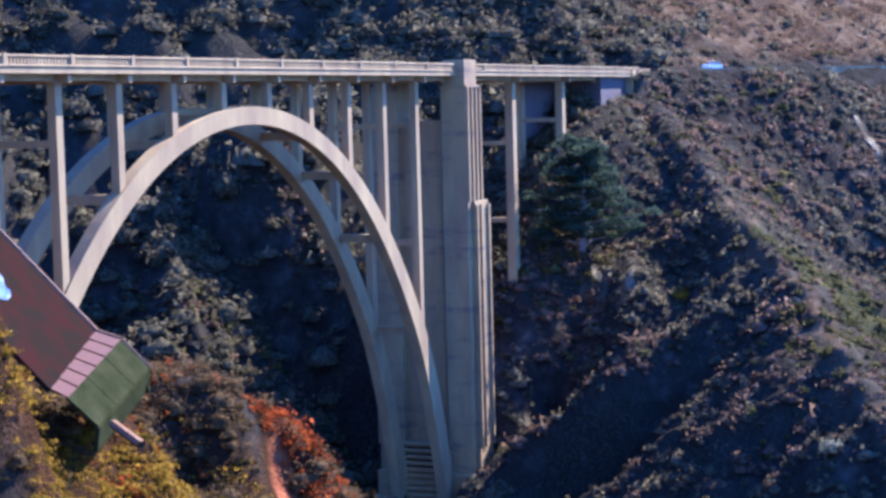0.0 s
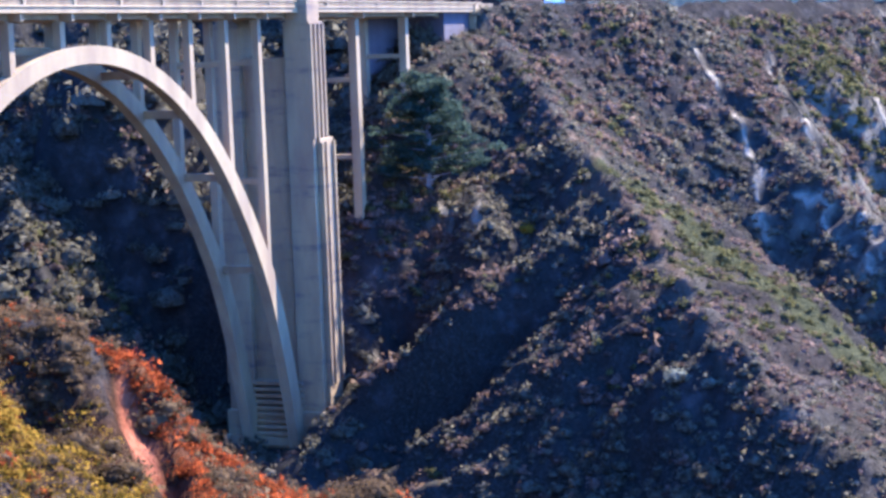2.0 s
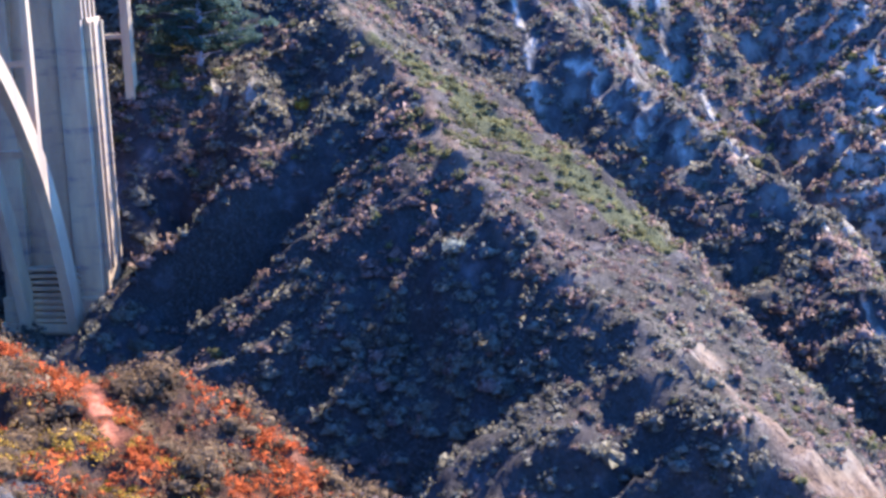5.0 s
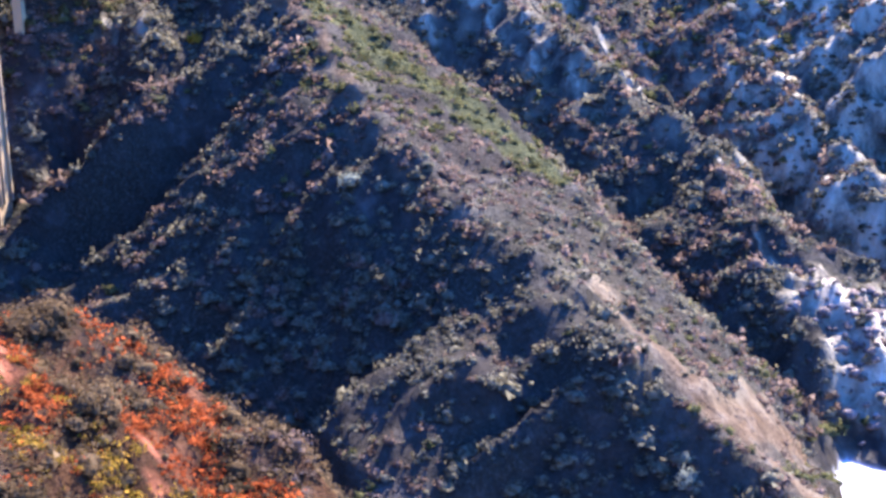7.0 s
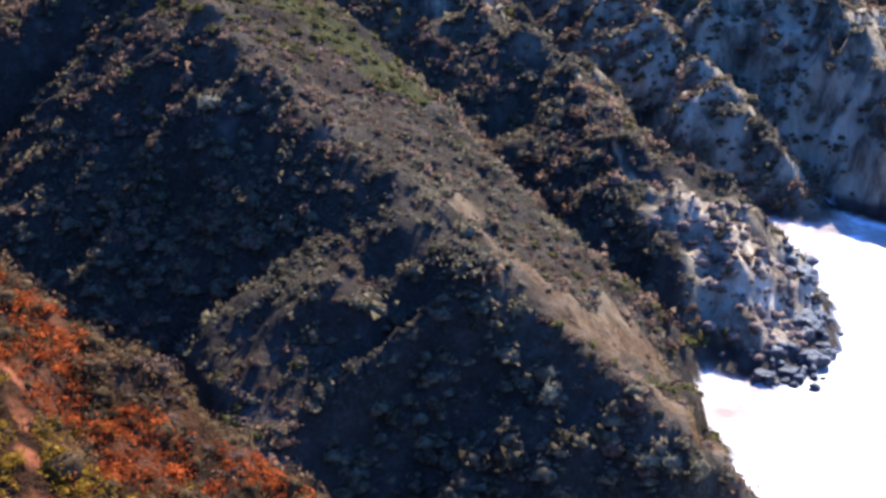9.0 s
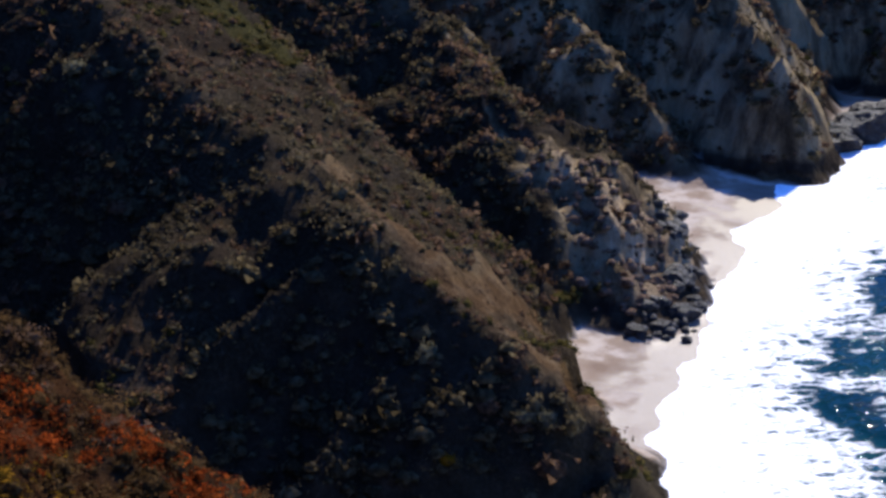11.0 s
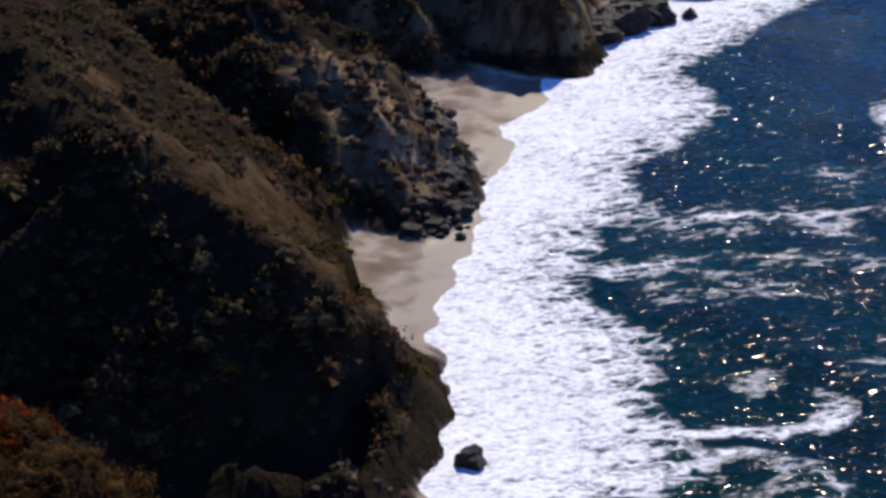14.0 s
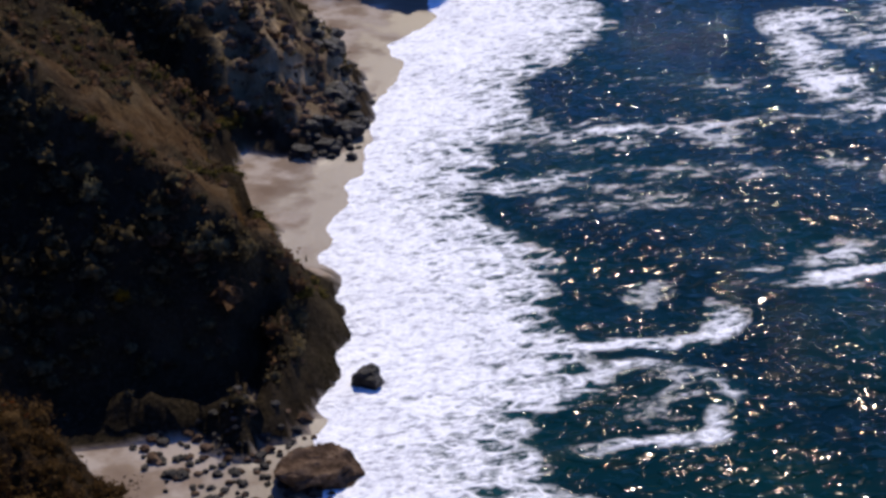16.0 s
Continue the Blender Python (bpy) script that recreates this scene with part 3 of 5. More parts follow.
def ground_layers(x, y, z):
    gy, gx = np.gradient(z, YS, XS)
    slope = np.hypot(gx, gy)
    low = np.clip((3.4 - z) / 1.2, 0, 1) * np.clip((0.45 - slope) / 0.2, 0, 1)
    sd = along(SHORE, x, y)[0]
    # No sand behind the spur's toe: dark ground painted for the shade there.
    low = low * np.clip((70 - sd) / 20, 0, 1) * np.where((x < -8) & (x > -35), np.clip((-104 - y) / 4, 0, 1), 1)
    rock = np.clip((slope - 1.0) / 0.6, 0, 1) * (z < 79) * np.clip((x - 88) / 10, 0, 1) * (y < -50)
    rock = np.maximum(rock, np.clip((slope - 0.9) / 0.5, 0, 1) * np.clip((9 - z) / 4, 0, 1) * 0.35 * (x > -60))
    # Far cliffs: pale rock, with haze put into the colour as extra paleness.
    scree = np.clip((x - 95) / 20, 0, 1) * np.clip((-50 - y) / 15, 0, 1) * (z < 79)
    # Spur tip rock is paler on its sunny side: sunlight painted into the colour.
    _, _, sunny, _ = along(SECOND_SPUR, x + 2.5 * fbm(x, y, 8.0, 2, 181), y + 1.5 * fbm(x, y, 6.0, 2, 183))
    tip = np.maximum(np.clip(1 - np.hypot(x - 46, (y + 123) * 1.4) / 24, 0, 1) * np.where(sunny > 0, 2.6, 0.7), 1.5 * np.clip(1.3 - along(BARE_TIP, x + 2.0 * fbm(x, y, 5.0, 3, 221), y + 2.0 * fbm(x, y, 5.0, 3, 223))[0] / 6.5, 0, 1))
    head = np.clip(1.6 - along(THIRD_SPUR[2:], x, y)[0] / 12, 0, 1) * (z > 2)
    rock = np.maximum(np.clip(rock * 0.35 + scree * (0.22 + 0.8 * np.clip((-98 - y) / 14, 0, 1)) + 0.9 * head, 0, 1.1), np.clip(tip, 0, 2))
    turf = np.clip(1.3 - along(TURF_BAND, x + 1.5 * fbm(x, y, 9.0, 2, 161), y)[0] / 3.6, 0, 1)
    for chute, wide in CHUTES:
        rock = np.maximum(rock, 1.2 * np.clip(1.15 - along(chute, x + 3.5 * fbm(x, y, 10.0, 3, 99), y + 1.5 * fbm(x, y, 5.0, 2, 101))[0] / (0.75 * wide), 0, 1))
    near = np.clip((-70 - x) / 8, 0, 1)
    rust = near * np.maximum(0.55 + 0.3 * fbm(x, y, 6.0, 2, 167), orange_band(x, y))
    rd, _, rs, _ = along(ROAD_LINE[1:], x, y)
    straw = np.clip((rd - 8) / 6, 0, 1) * (rs > 0) * 0.9 * np.clip((x - 180) / 12, 0, 1) * (z > 80)
    straw = np.maximum(straw, 0.95 * np.clip(1.3 - along(ROAD_CUT, x + 2.0 * fbm(x, y, 6.0, 2, 231), y)[0] / 2.6, 0, 1))
    crest, _, cs, _ = along(SPUR_EDGE, x, y)
    straw = np.maximum(straw, 0.14 * np.clip(1 - np.abs(np.where(cs > 0, crest - 9, -crest * 3 - 9)) / 14, 0, 1) * (z > 3) * np.clip((105 - x) / 30, 0.25, 1))
    soil = np.min([along(line, x + 1.6 * fbm(x, y, 6.0, 2, 211), y + 1.2 * fbm(x, y, 4.0, 2, 213))[0] for line in PINK_SOIL], axis=0)
    straw = np.maximum(straw, 0.95 * np.clip(1.15 - soil / 1.2, 0, 1))
    shelf = within(NOSE_BACK + NOSE_BROW[::-1], x, y)
    straw = np.maximum(straw, 0.1 * shelf)
    rock = np.maximum(rock, np.clip(1.1 - crest / 4, 0, 1) * 0.2)
    trail = bare_trail(x, y)
    rock = np.maximum(rock, 0.9 * np.clip(1.2 - trail / 2.6, 0, 1) * (z > 1.5))
    straw = np.maximum(straw, np.clip(1.2 - trail / 2.6, 0, 1) * (z > 1.5))
    for scar in RAVINE_SCARS:
        rock = np.maximum(rock, 1.15 * np.clip(1.1 - along(scar, x + 1.8 * fbm(x, y, 4.0, 2, 193), y + fbm(x, y, 3.0, 2, 195))[0] / 1.1, 0, 1))
    for gully, wide in BARE_GULLIES:
        bare = np.maximum(0, 1 - along(gully, x + 0.8 * fbm(x, y, 4.0, 2, 97), y)[0] / wide)
        rust = np.maximum(rust, bare * 2.2)
    return {"sand": low, "rock": rock * (1 - near), "turf": turf, "rust": rust, "straw": straw * (1 - 0.85 * turf)}


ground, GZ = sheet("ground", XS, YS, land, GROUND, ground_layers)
tagged(ground, "steep scrubby coastal cliffs of brown soil and rock with a sand beach", "ground", kind="structure")


def height_at(x, y):
    i = np.clip(np.searchsorted(XS, x) - 1, 0, len(XS) - 2)
    j = np.clip(np.searchsorted(YS, y) - 1, 0, len(YS) - 2)
    u, v = (x - XS[i]) / (XS[i + 1] - XS[i]), (y - YS[j]) / (YS[j + 1] - YS[j])
    return (GZ[j, i] * (1 - u) + GZ[j, i + 1] * u) * (1 - v) + (GZ[j + 1, i] * (1 - u) + GZ[j + 1, i + 1] * u) * v


# ---- the sea ----
FOAM_EDGE = [(-120.0, -150.0, 0.0), (-48.0, -127.0, 0.0), (-39.1, -129.8, 0.0), (-35.0, -134.2, 0.0), (-26.7, -137.5, 0.0), (-14.8, -137.6, 0.0), (-6.1, -137.8, 0.0), (4.0, -136.0, 0.0), (13.1, -135.2, 0.0), (26.4, -140.4, 0.0),
             (40.2, -149.0, 0.0), (51.4, -150.0, 0.0), (61.5, -160.0, 0.0), (70.2, -167.0, 0.0), (95.9, -169.5, 0.0), (121.0, -192.0, 0.0), (160.0, -225.0, 0.0), (420.0, -450.0, 0.0)]
WAVE_LINES = [([(-26.7, -138, 0), (-29.5, -144.5, 0), (-28.8, -149.6, 0), (-22.3, -155, 0), (-20.3, -161.5, 0), (-20, -168.6, 0), (-24, -180, 0)], 1.5, 0.86),
              ([(-47.2, -133.2, 0), (-47, -138.6, 0), (-44.9, -144.8, 0), (-40.6, -148.1, 0), (-35.6, -146.5, 0), (-32.8, -138, 0)], 1.3, 0.74),
              ([(26, -195, 0), (26.5, -184, 0), (27.3, -176.8, 0), (28.3, -165.6, 0), (28.9, -155.8, 0)], 1.5, 0.72),
              ([(21.9, -144.2, 0), (22.7, -155.4, 0), (19.6, -169, 0)], 2.6, 0.46)]
FOAM_WISPS = [([(14.7, -140.4, 0), (13.6, -156, 0)], 2.4, 0.42),
              ([(-18, -146.8, 0), (-14.4, -152.6, 0), (-16.9, -158, 0), (-12, -175, 0)], 2.6, 0.44),
              ([(64, -196, 0), (48, -193, 0), (34, -188, 0)], 5.5, 0.82), ([(64, -210, 0), (50, -205, 0), (45, -215, 0)], 6.0, 0.6),
              ([(2, -143, 0), (4, -155, 0), (0, -162, 0)], 3.0, 0.3), ([(28, -150, 0), (24, -170, 0), (30, -195, 0)], 7.0, 0.34), ([(8, -146, 0), (10, -165, 0), (6, -180, 0)], 5.0, 0.3),
              ([(-40, -140, 0), (-38, -146, 0)], 3.5, 0.34), ([(40, -168, 0), (34, -185, 0)], 5.0, 0.34)]
FOAM_LINES = WAVE_LINES + FOAM_WISPS


def sea(x, y):
    swell = 0.12 * np.sin((x * 0.35 - y * 0.94) * 0.33 + 1.5 * fbm(x, y, 30.0, 2, 81))
    return swell * np.clip((np.hypot(x - 20, y + 118) - 10) / 40, 0, 1) + 0.07 * fbm(x, y, 5.0, 3, 91)


def sea_layers(x, y, z):
    inside, _, side, _ = along(FOAM_EDGE, x + 2.0 * fbm(x, y, 8.0, 3, 93), y + 2.0 * fbm(x, y, 7.0, 3, 94))
    foam = np.where(side > 0, np.clip(0.48 + inside / 26, 0, 1.0), np.clip(0.44 - inside / 9, 0.0, 1) + 0.1 * fbm(x, y, 16.0, 2, 107) * np.clip(1 - inside / 60, 0, 1))
    for line, width, amount in FOAM_LINES:
        d = along(line, x + 3.2 * fbm(x, y, 11.0, 3, 95), y)[0]
        foam = np.maximum(foam, 0.86 * amount * (0.72 + 0.55 * fbm(x, y, 7.0, 2, 103)) * np.clip(1.25 - d / (1.35 * width), 0, 1))
    return {"foam": foam}


SEA_X = spaced([(-90, 170, 1.0)], -3000, 4500)
SEA_Y = spaced([(-250, -85, 1.0)], -4500, 200)
water, _ = sheet("water", SEA_X, SEA_Y, sea, WATER, sea_layers)
tagged(water, "dark teal ocean with white surf foam at the beach", "sea", kind="structure")


# ---- building helpers ----
def part(name, bm, mat, parent, label=""):
    me = bpy.data.meshes.new(name)
    bmesh.ops.recalc_face_normals(bm, faces=bm.faces)
    bm.to_mesh(me)
    bm.free()
    me.materials.append(mat)
    ob = new(name, me)
    ob.parent = parent
    return tagged(ob, label) if label else ob


def empty(name, at, label, category, group="", kind=""):
    e = new(name)
    e.location = at
    return tagged(e, label, category, group, kind)


def add_box(bm, x0, x1, y0, y1, z0, z1, bevel=0.0):
    v = [bm.verts.new(p) for p in ((x0, y0, z0), (x1, y0, z0), (x1, y1, z0), (x0, y1, z0), (x0, y0, z1), (x1, y0, z1), (x1, y1, z1), (x0, y1, z1))]
    fs = [bm.faces.new([v[i] for i in q]) for q in ((3, 2, 1, 0), (4, 5, 6, 7), (0, 1, 5, 4), (1, 2, 6, 5), (2, 3, 7, 6), (3, 0, 4, 7))]
    if bevel:
        bmesh.ops.bevel(bm, geom=list({e for f in fs for e in f.edges}), offset=bevel, segments=1, affect="EDGES")
    return bm


def box(x0, x1, y0, y1, z0, z1, bevel=0.04):
    return add_box(bmesh.new(), x0, x1, y0, y1, z0, z1, bevel)


def extruded(outline, y0, y1):
    """A plate in the x-z plane, from y0 to y1."""
    bm = bmesh.new()
    a = [bm.verts.new((x, y0, z)) for x, z in outline]
    b = [bm.verts.new((x, y1, z)) for x, z in outline]
    n = len(outline)
    for i in range(n):
        bm.faces.new((a[i], a[(i + 1) % n], b[(i + 1) % n], b[i]))
    bm.faces.new(a[::-1])
    bm.faces.new(b)
    return bm


# ---- the arch bridge ----
SOFFIT, BAY, RIB_GAP = 79.0, 10.0, 6.84
bridge = empty("arch_bridge", (0, 0, 0), "long cream concrete open-spandrel arch bridge over a canyon", "bridge")
NORTH_END, SOUTH_END = -118.0, 138.0


def crown_drop(k):
    k = abs(k)
    if k <= 4.5:
        return 2.6 + 1.12 * k ** 2 + 0.0155 * k ** 4
    u = k - 4.5
    return 31.64 + 16.4 * u + 11.8 * u * u


def rib(y):
    top, low = [], []
    n = 64
    for i in range(n + 1):
        k = -5.46 + 10.92 * i / n
        x, z = BAY * k, SOFFIT - crown_drop(k)
        g = -(crown_drop(k + 0.01) - crown_drop(k - 0.01)) / 0.2
        t = 1.95 + 1.0 * (abs(k) / 5.46) ** 2
        c = 1 / math.hypot(1, g)
        top.append((x, z))
        low.append((x + g * c * t, z - c * t))
    bm = bmesh.new()
    rows = []
    for (x, z), (u, w) in zip(top, low):
        rows.append([bm.verts.new(p) for p in ((x, y - 0.7, z), (x, y + 0.7, z), (u, y + 0.7, w), (u, y - 0.7, w))])
    for a, b in zip(rows, rows[1:]):
        for i in range(4):
            bm.faces.new((a[i], a[(i + 1) % 4], b[(i + 1) % 4], b[i]))
    bm.faces.new(rows[0])
    bm.faces.new(rows[-1][::-1])
    return bm


for y in (0.0, RIB_GAP):
    part("arch_rib", rib(y), CONCRETE, bridge, "tapered concrete arch rib")
EDGE_A, EDGE_B = -2.1, RIB_GAP + 2.1
part("deck_slab", box(NORTH_END, SOUTH_END, EDGE_A + 0.15, EDGE_B - 0.15, 79.85, 80.35, 0), CONCRETE, bridge, "concrete deck slab")
part("road_surface", box(NORTH_END, SOUTH_END, EDGE_A + 0.5, EDGE_B - 0.5, 80.354, 80.43, 0), ASPHALT, bridge, "dark asphalt roadway")
baluster_mesh, spare = None, bmesh.new()
for y, s in ((EDGE_A, 1), (EDGE_B, -1)):
    part("fascia", box(NORTH_END, SOUTH_END, min(y, y + 0.3 * s), max(y, y + 0.3 * s), 79.75, 80.5), CONCRETE, bridge, "plain concrete fascia band")
    part("ledge", box(NORTH_END, SOUTH_END, min(y - 0.12 * s, y + 0.12 * s), max(y - 0.12 * s, y + 0.12 * s), 80.36, 80.56), CONCRETE, bridge)
    part("top_rail", box(NORTH_END, SOUTH_END, min(y - 0.02 * s, y + 0.28 * s), max(y - 0.02 * s, y + 0.28 * s), 81.2, 81.42), CONCRETE, bridge, "pale concrete top rail")
    for k in range(-12, 14):
        x = BAY * (k + 0.5)
        if x < NORTH_END or x > SOUTH_END or 53 < x < 60 or -60 < x < -53:
            continue
        part("rail_post", box(x - 0.28, x + 0.28, min(y - 0.1 * s, y + 0.36 * s), max(y - 0.1 * s, y + 0.36 * s), 80.5, 81.5), CONCRETE, bridge, "square concrete rail post")
        for j in range(1, 20):
            bx = x + j * 0.5
            at_y = (min(y + 0.06 * s, y + 0.2 * s), max(y + 0.06 * s, y + 0.2 * s))
            if s > 0 and -56 < x < 94:
                if baluster_mesh is None:
                    first = part("baluster", add_box(bmesh.new(), -0.13, 0.13, *at_y, 80.5, 81.24), CONCRETE, bridge)
                    baluster_mesh = first.data
                else:
                    first = new("baluster", baluster_mesh)
                    first.parent = bridge
                first.location = (bx, 0, 0)
            else:
                add_box(spare, bx - 0.13, bx + 0.13, *at_y, 80.5, 81.24)
tagged(part("balustrade_rest", spare, CONCRETE, bridge, "short concrete balusters along the far and outer spans"), kind="stuff")


def girder(x0, x1, y):
    """A longitudinal beam with haunches at its two ends."""
    h = min(1.6, (x1 - x0) * 0.2)
    pts = [(x0, SOFFIT + 0.86), (x0, SOFFIT - 0.25)]
    pts += [(x0 + h * u, SOFFIT - 0.25 + 0.4 * math.sin(u * math.pi / 2)) for u in (0.35, 0.7, 1.0)]
    pts += [(x1 - h * u, SOFFIT - 0.25 + 0.4 * math.sin(u * math.pi / 2)) for u in (1.0, 0.7, 0.35)]
    pts += [(x1, SOFFIT - 0.25), (x1, SOFFIT + 0.86)]
    return extruded(pts, y - 0.35, y + 0.35)


STATIONS = [BAY * (k + 0.5) for k in range(-5, 5)]
SPANS = [-118, -96, -79.5, -58.8, -54] + STATIONS + [54, 58.8, 80.0, 102.0, 119.0]
for y in (0.0, RIB_GAP):
    for a, b in zip(SPANS, SPANS[1:]):
        part("girder", girder(a, b, y), CONCRETE, bridge, "haunched concrete beam")
for x in STATIONS + [80.0, 102.0, -79.5, -96.0]:
    part("cross_beam", box(x - 0.3, x + 0.3, EDGE_A + 0.3, EDGE_B - 0.3, SOFFIT - 0.05, SOFFIT + 0.84), CONCRETE, bridge)


def column(x, y, base, w=0.5, d=0.45):
    bm = bmesh.new()
    f = 1.0 + 0.004 * (SOFFIT - base)
    lo = [bm.verts.new((x + a * w * f, y + b * d * f, base)) for a, b in ((-1, -1), (1, -1), (1, 1), (-1, 1))]
    hi = [bm.verts.new((x + a * w, y + b * d, SOFFIT)) for a, b in ((-1, -1), (1, -1), (1, 1), (-1, 1))]
    bm.faces.new(lo[::-1])
    bm.faces.new(hi)
    for i in range(4):
        bm.faces.new((lo[i], lo[(i + 1) % 4], hi[(i + 1) % 4], hi[i]))
    return bm


for x in STATIONS:
    k = x / BAY
    z = SOFFIT - crown_drop(k)
    for y in (0.0, RIB_GAP):
        part("column", column(x, y, z - 0.6), CONCRETE, bridge, "slender square concrete column")
    part("rib_strut", box(x - 0.35, x + 0.35, 0.6, RIB_GAP - 0.6, z - 1.5, z - 0.5), CONCRETE, bridge, "cross strut between the ribs")
    if abs(k) > 3:
        part("column_strut", box(x - 0.3, x + 0.3, 0.4, RIB_GAP - 0.4, 73.1, 73.8), CONCRETE, bridge, "cross strut between two columns")
    if abs(k) > 4:
        part("column_strut", box(x - 0.3, x + 0.3, 0.4, RIB_GAP - 0.4, 57.6, 58.4), CONCRETE, bridge)
for x, zs in ((80.0, (58.6, 70.0)), (102.0, (73.0,)), (-79.5, (70.0,)), (-96.0, ())):
    for y in (0.0, RIB_GAP):
        base = float(height_at(np.array([x]), np.array([y]))[0]) - 1.5
        part("approach_column", column(x, y, min(base, 76), 0.7, 0.6), CONCRETE, bridge, "tall square concrete approach column")
    for z in zs:
        part("approach_strut", box(x - 0.35, x + 0.35, 0.5, RIB_GAP - 0.5, z - 0.35, z + 0.35), CONCRETE, bridge)


def tower(s, base):
    """One of the two great piers; s is 1 for the south one."""
    def at(a, b):
        return (min(s * a, s * b), max(s * a, s * b))
    for y0, y1, out in ((-3.6, 0.1, -1), (RIB_GAP - 0.1, RIB_GAP + 3.6, 1)):
        part("tower_shaft", box(*at(54.0, 58.8), y0, y1, base, 78.2, 0.08), TOWER, bridge, "massive board-marked concrete pier shaft")
        part("tower_cap", box(*at(53.9, 58.9), min(y0, y1) - 0.1, max(y0, y1) + 0.1, 78.2, 78.5, 0.05), TOWER, bridge)
        part("tower_head", box(*at(54.3, 58.5), y0 + 0.25, y1 - 0.25, 78.5, 81.9, 0.06), TOWER, bridge, "square pier head beside the railing")
        low, high = (y0 - 0.5, y0) if out < 0 else (y1, y1 + 0.5)
        part("buttress", box(*at(55.2, 59.9), low, high, base, 62.8, 0.06), TOWER, bridge, "stepped concrete buttress")
        part("buttress_fin", box(*at(58.8, 59.9), y0, y1, base, 62.8, 0.05), TOWER, bridge)
        yy = (y0 - 0.3, y0) if out < 0 else (y1, y1 + 0.3)
        for f in (0.0, 1.45, 2.9, 4.3):
            part("pilaster", box(*at(54.0 + f, 54.5 + f), *yy, 62.8, 78.2, 0.03), TOWER, bridge, "narrow upright rib on the pier")
        yy = (y0 - 0.85, y0 - 0.5) if out < 0 else (y1 + 0.5, y1 + 0.85)
        for f in (0.0, 1.5, 4.2):
            part("pilaster", box(*at(55.2 + f, 55.7 + f), *yy, base + 8, 62.3, 0.03), TOWER, bridge)
    part("tower_panel", box(*at(55.2, 58.2), 0.05, RIB_GAP - 0.05, base, 73.8, 0.05), TOWER, bridge, "recessed wall between the pier shafts")
    z = base + 6.0
    while z < 73:
        part("panel_joint", box(*at(55.12, 55.25), 0.12, RIB_GAP - 0.12, z, z + 0.2, 0), TOWER, bridge)
        z += 4.1
    part("footing", box(*at(52.8, 59.6), -4.2, RIB_GAP + 4.2, base - 0.2, base + 1.2, 0.1), TOWER, bridge, "broad stepped concrete footing")
    part("footing", box(*at(53.4, 59.2), -3.9, RIB_GAP + 3.9, base + 1.2, base + 4.6, 0.1), TOWER, bridge)
    for i in range(9):
        z = base + 1.4 + 0.85 * i
        part("footing_course", box(*at(52.6 + 0.1 * i, 55.2), -0.6, RIB_GAP + 0.6, z, z + 0.5, 0.05), TOWER, bridge, "projecting concrete course above the footing")
    part("foundation", box(*at(53.2, 59.4), -3.8, RIB_GAP + 3.8, base - 16, base - 0.2, 0), TOWER, bridge)


tower(1, 21.0)
tower(-1, 24.0)
part("abutment", box(119.0, 138.0, -1.2, RIB_GAP + 1.2, 64.0, 79.8), DARK_CONCRETE, bridge, "solid dark brown concrete abutment wall")
part("wing_wall", box(103.0, 119.0, RIB_GAP - 0.4, RIB_GAP + 0.2, 69.0, 78.9), DARK_CONCRETE, bridge, "dark brown retaining wall behind the last columns")
part("abutment_pier", box(133.0, 138.5, -2.4, 0.4, 66.0, 80.9), CONCRETE, bridge, "pale square abutment block")
part("abutment", box(-118.0, -104.0, -1.2, RIB_GAP + 1.2, 66.0, 79.8), TOWER, bridge)

# ---- the road past the bridge ----
def ribbon(name, line, off_a, off_b, z_a, z_b, mat):
    """A strip with thickness that follows a line, between two offsets to its left."""
    bm = bmesh.new()
    rows = []
    for i, (x, y, z) in enumerate(line):
        a, b = line[max(i - 1, 0)], line[min(i + 1, len(line) - 1)]
        d = Vector((b[0] - a[0], b[1] - a[1], 0)).normalized()
        n = Vector((-d.y, d.x, 0))
        p = Vector((x, y, z))
        rows.append([bm.verts.new(p + n * o + Vector((0, 0, h))) for o, h in ((off_a, z_a), (off_b, z_a), (off_b, z_b), (off_a, z_b))])
    for a, b in zip(rows, rows[1:]):
        for i in range(4):
            bm.faces.new((a[i], a[(i + 1) % 4], b[(i + 1) % 4], b[i]))
    bm.faces.new(rows[0])
    bm.faces.new(rows[-1][::-1])
    return part(name, bm, mat, None)


SOUTH_ROAD = [(138.0, 3.4, 80.4), (148.0, 0.5, 80.5)] + ROAD_LINE[2:]
road = ribbon("road", SOUTH_ROAD, -3.8, 3.8, -0.5, 0.05, ASPHALT)
tagged(road, "two-lane asphalt coast road cut into the hillside", "road", kind="structure")
wall = ribbon("roadside_wall", SOUTH_ROAD[:6], -4.5, -4.05, -4.0, 0.3, TOWER)
tagged(wall, "low pale concrete wall along the coast road edge", "wall")


# ---- scrub, bushes and trees ----
rng = np.random.default_rng(7)


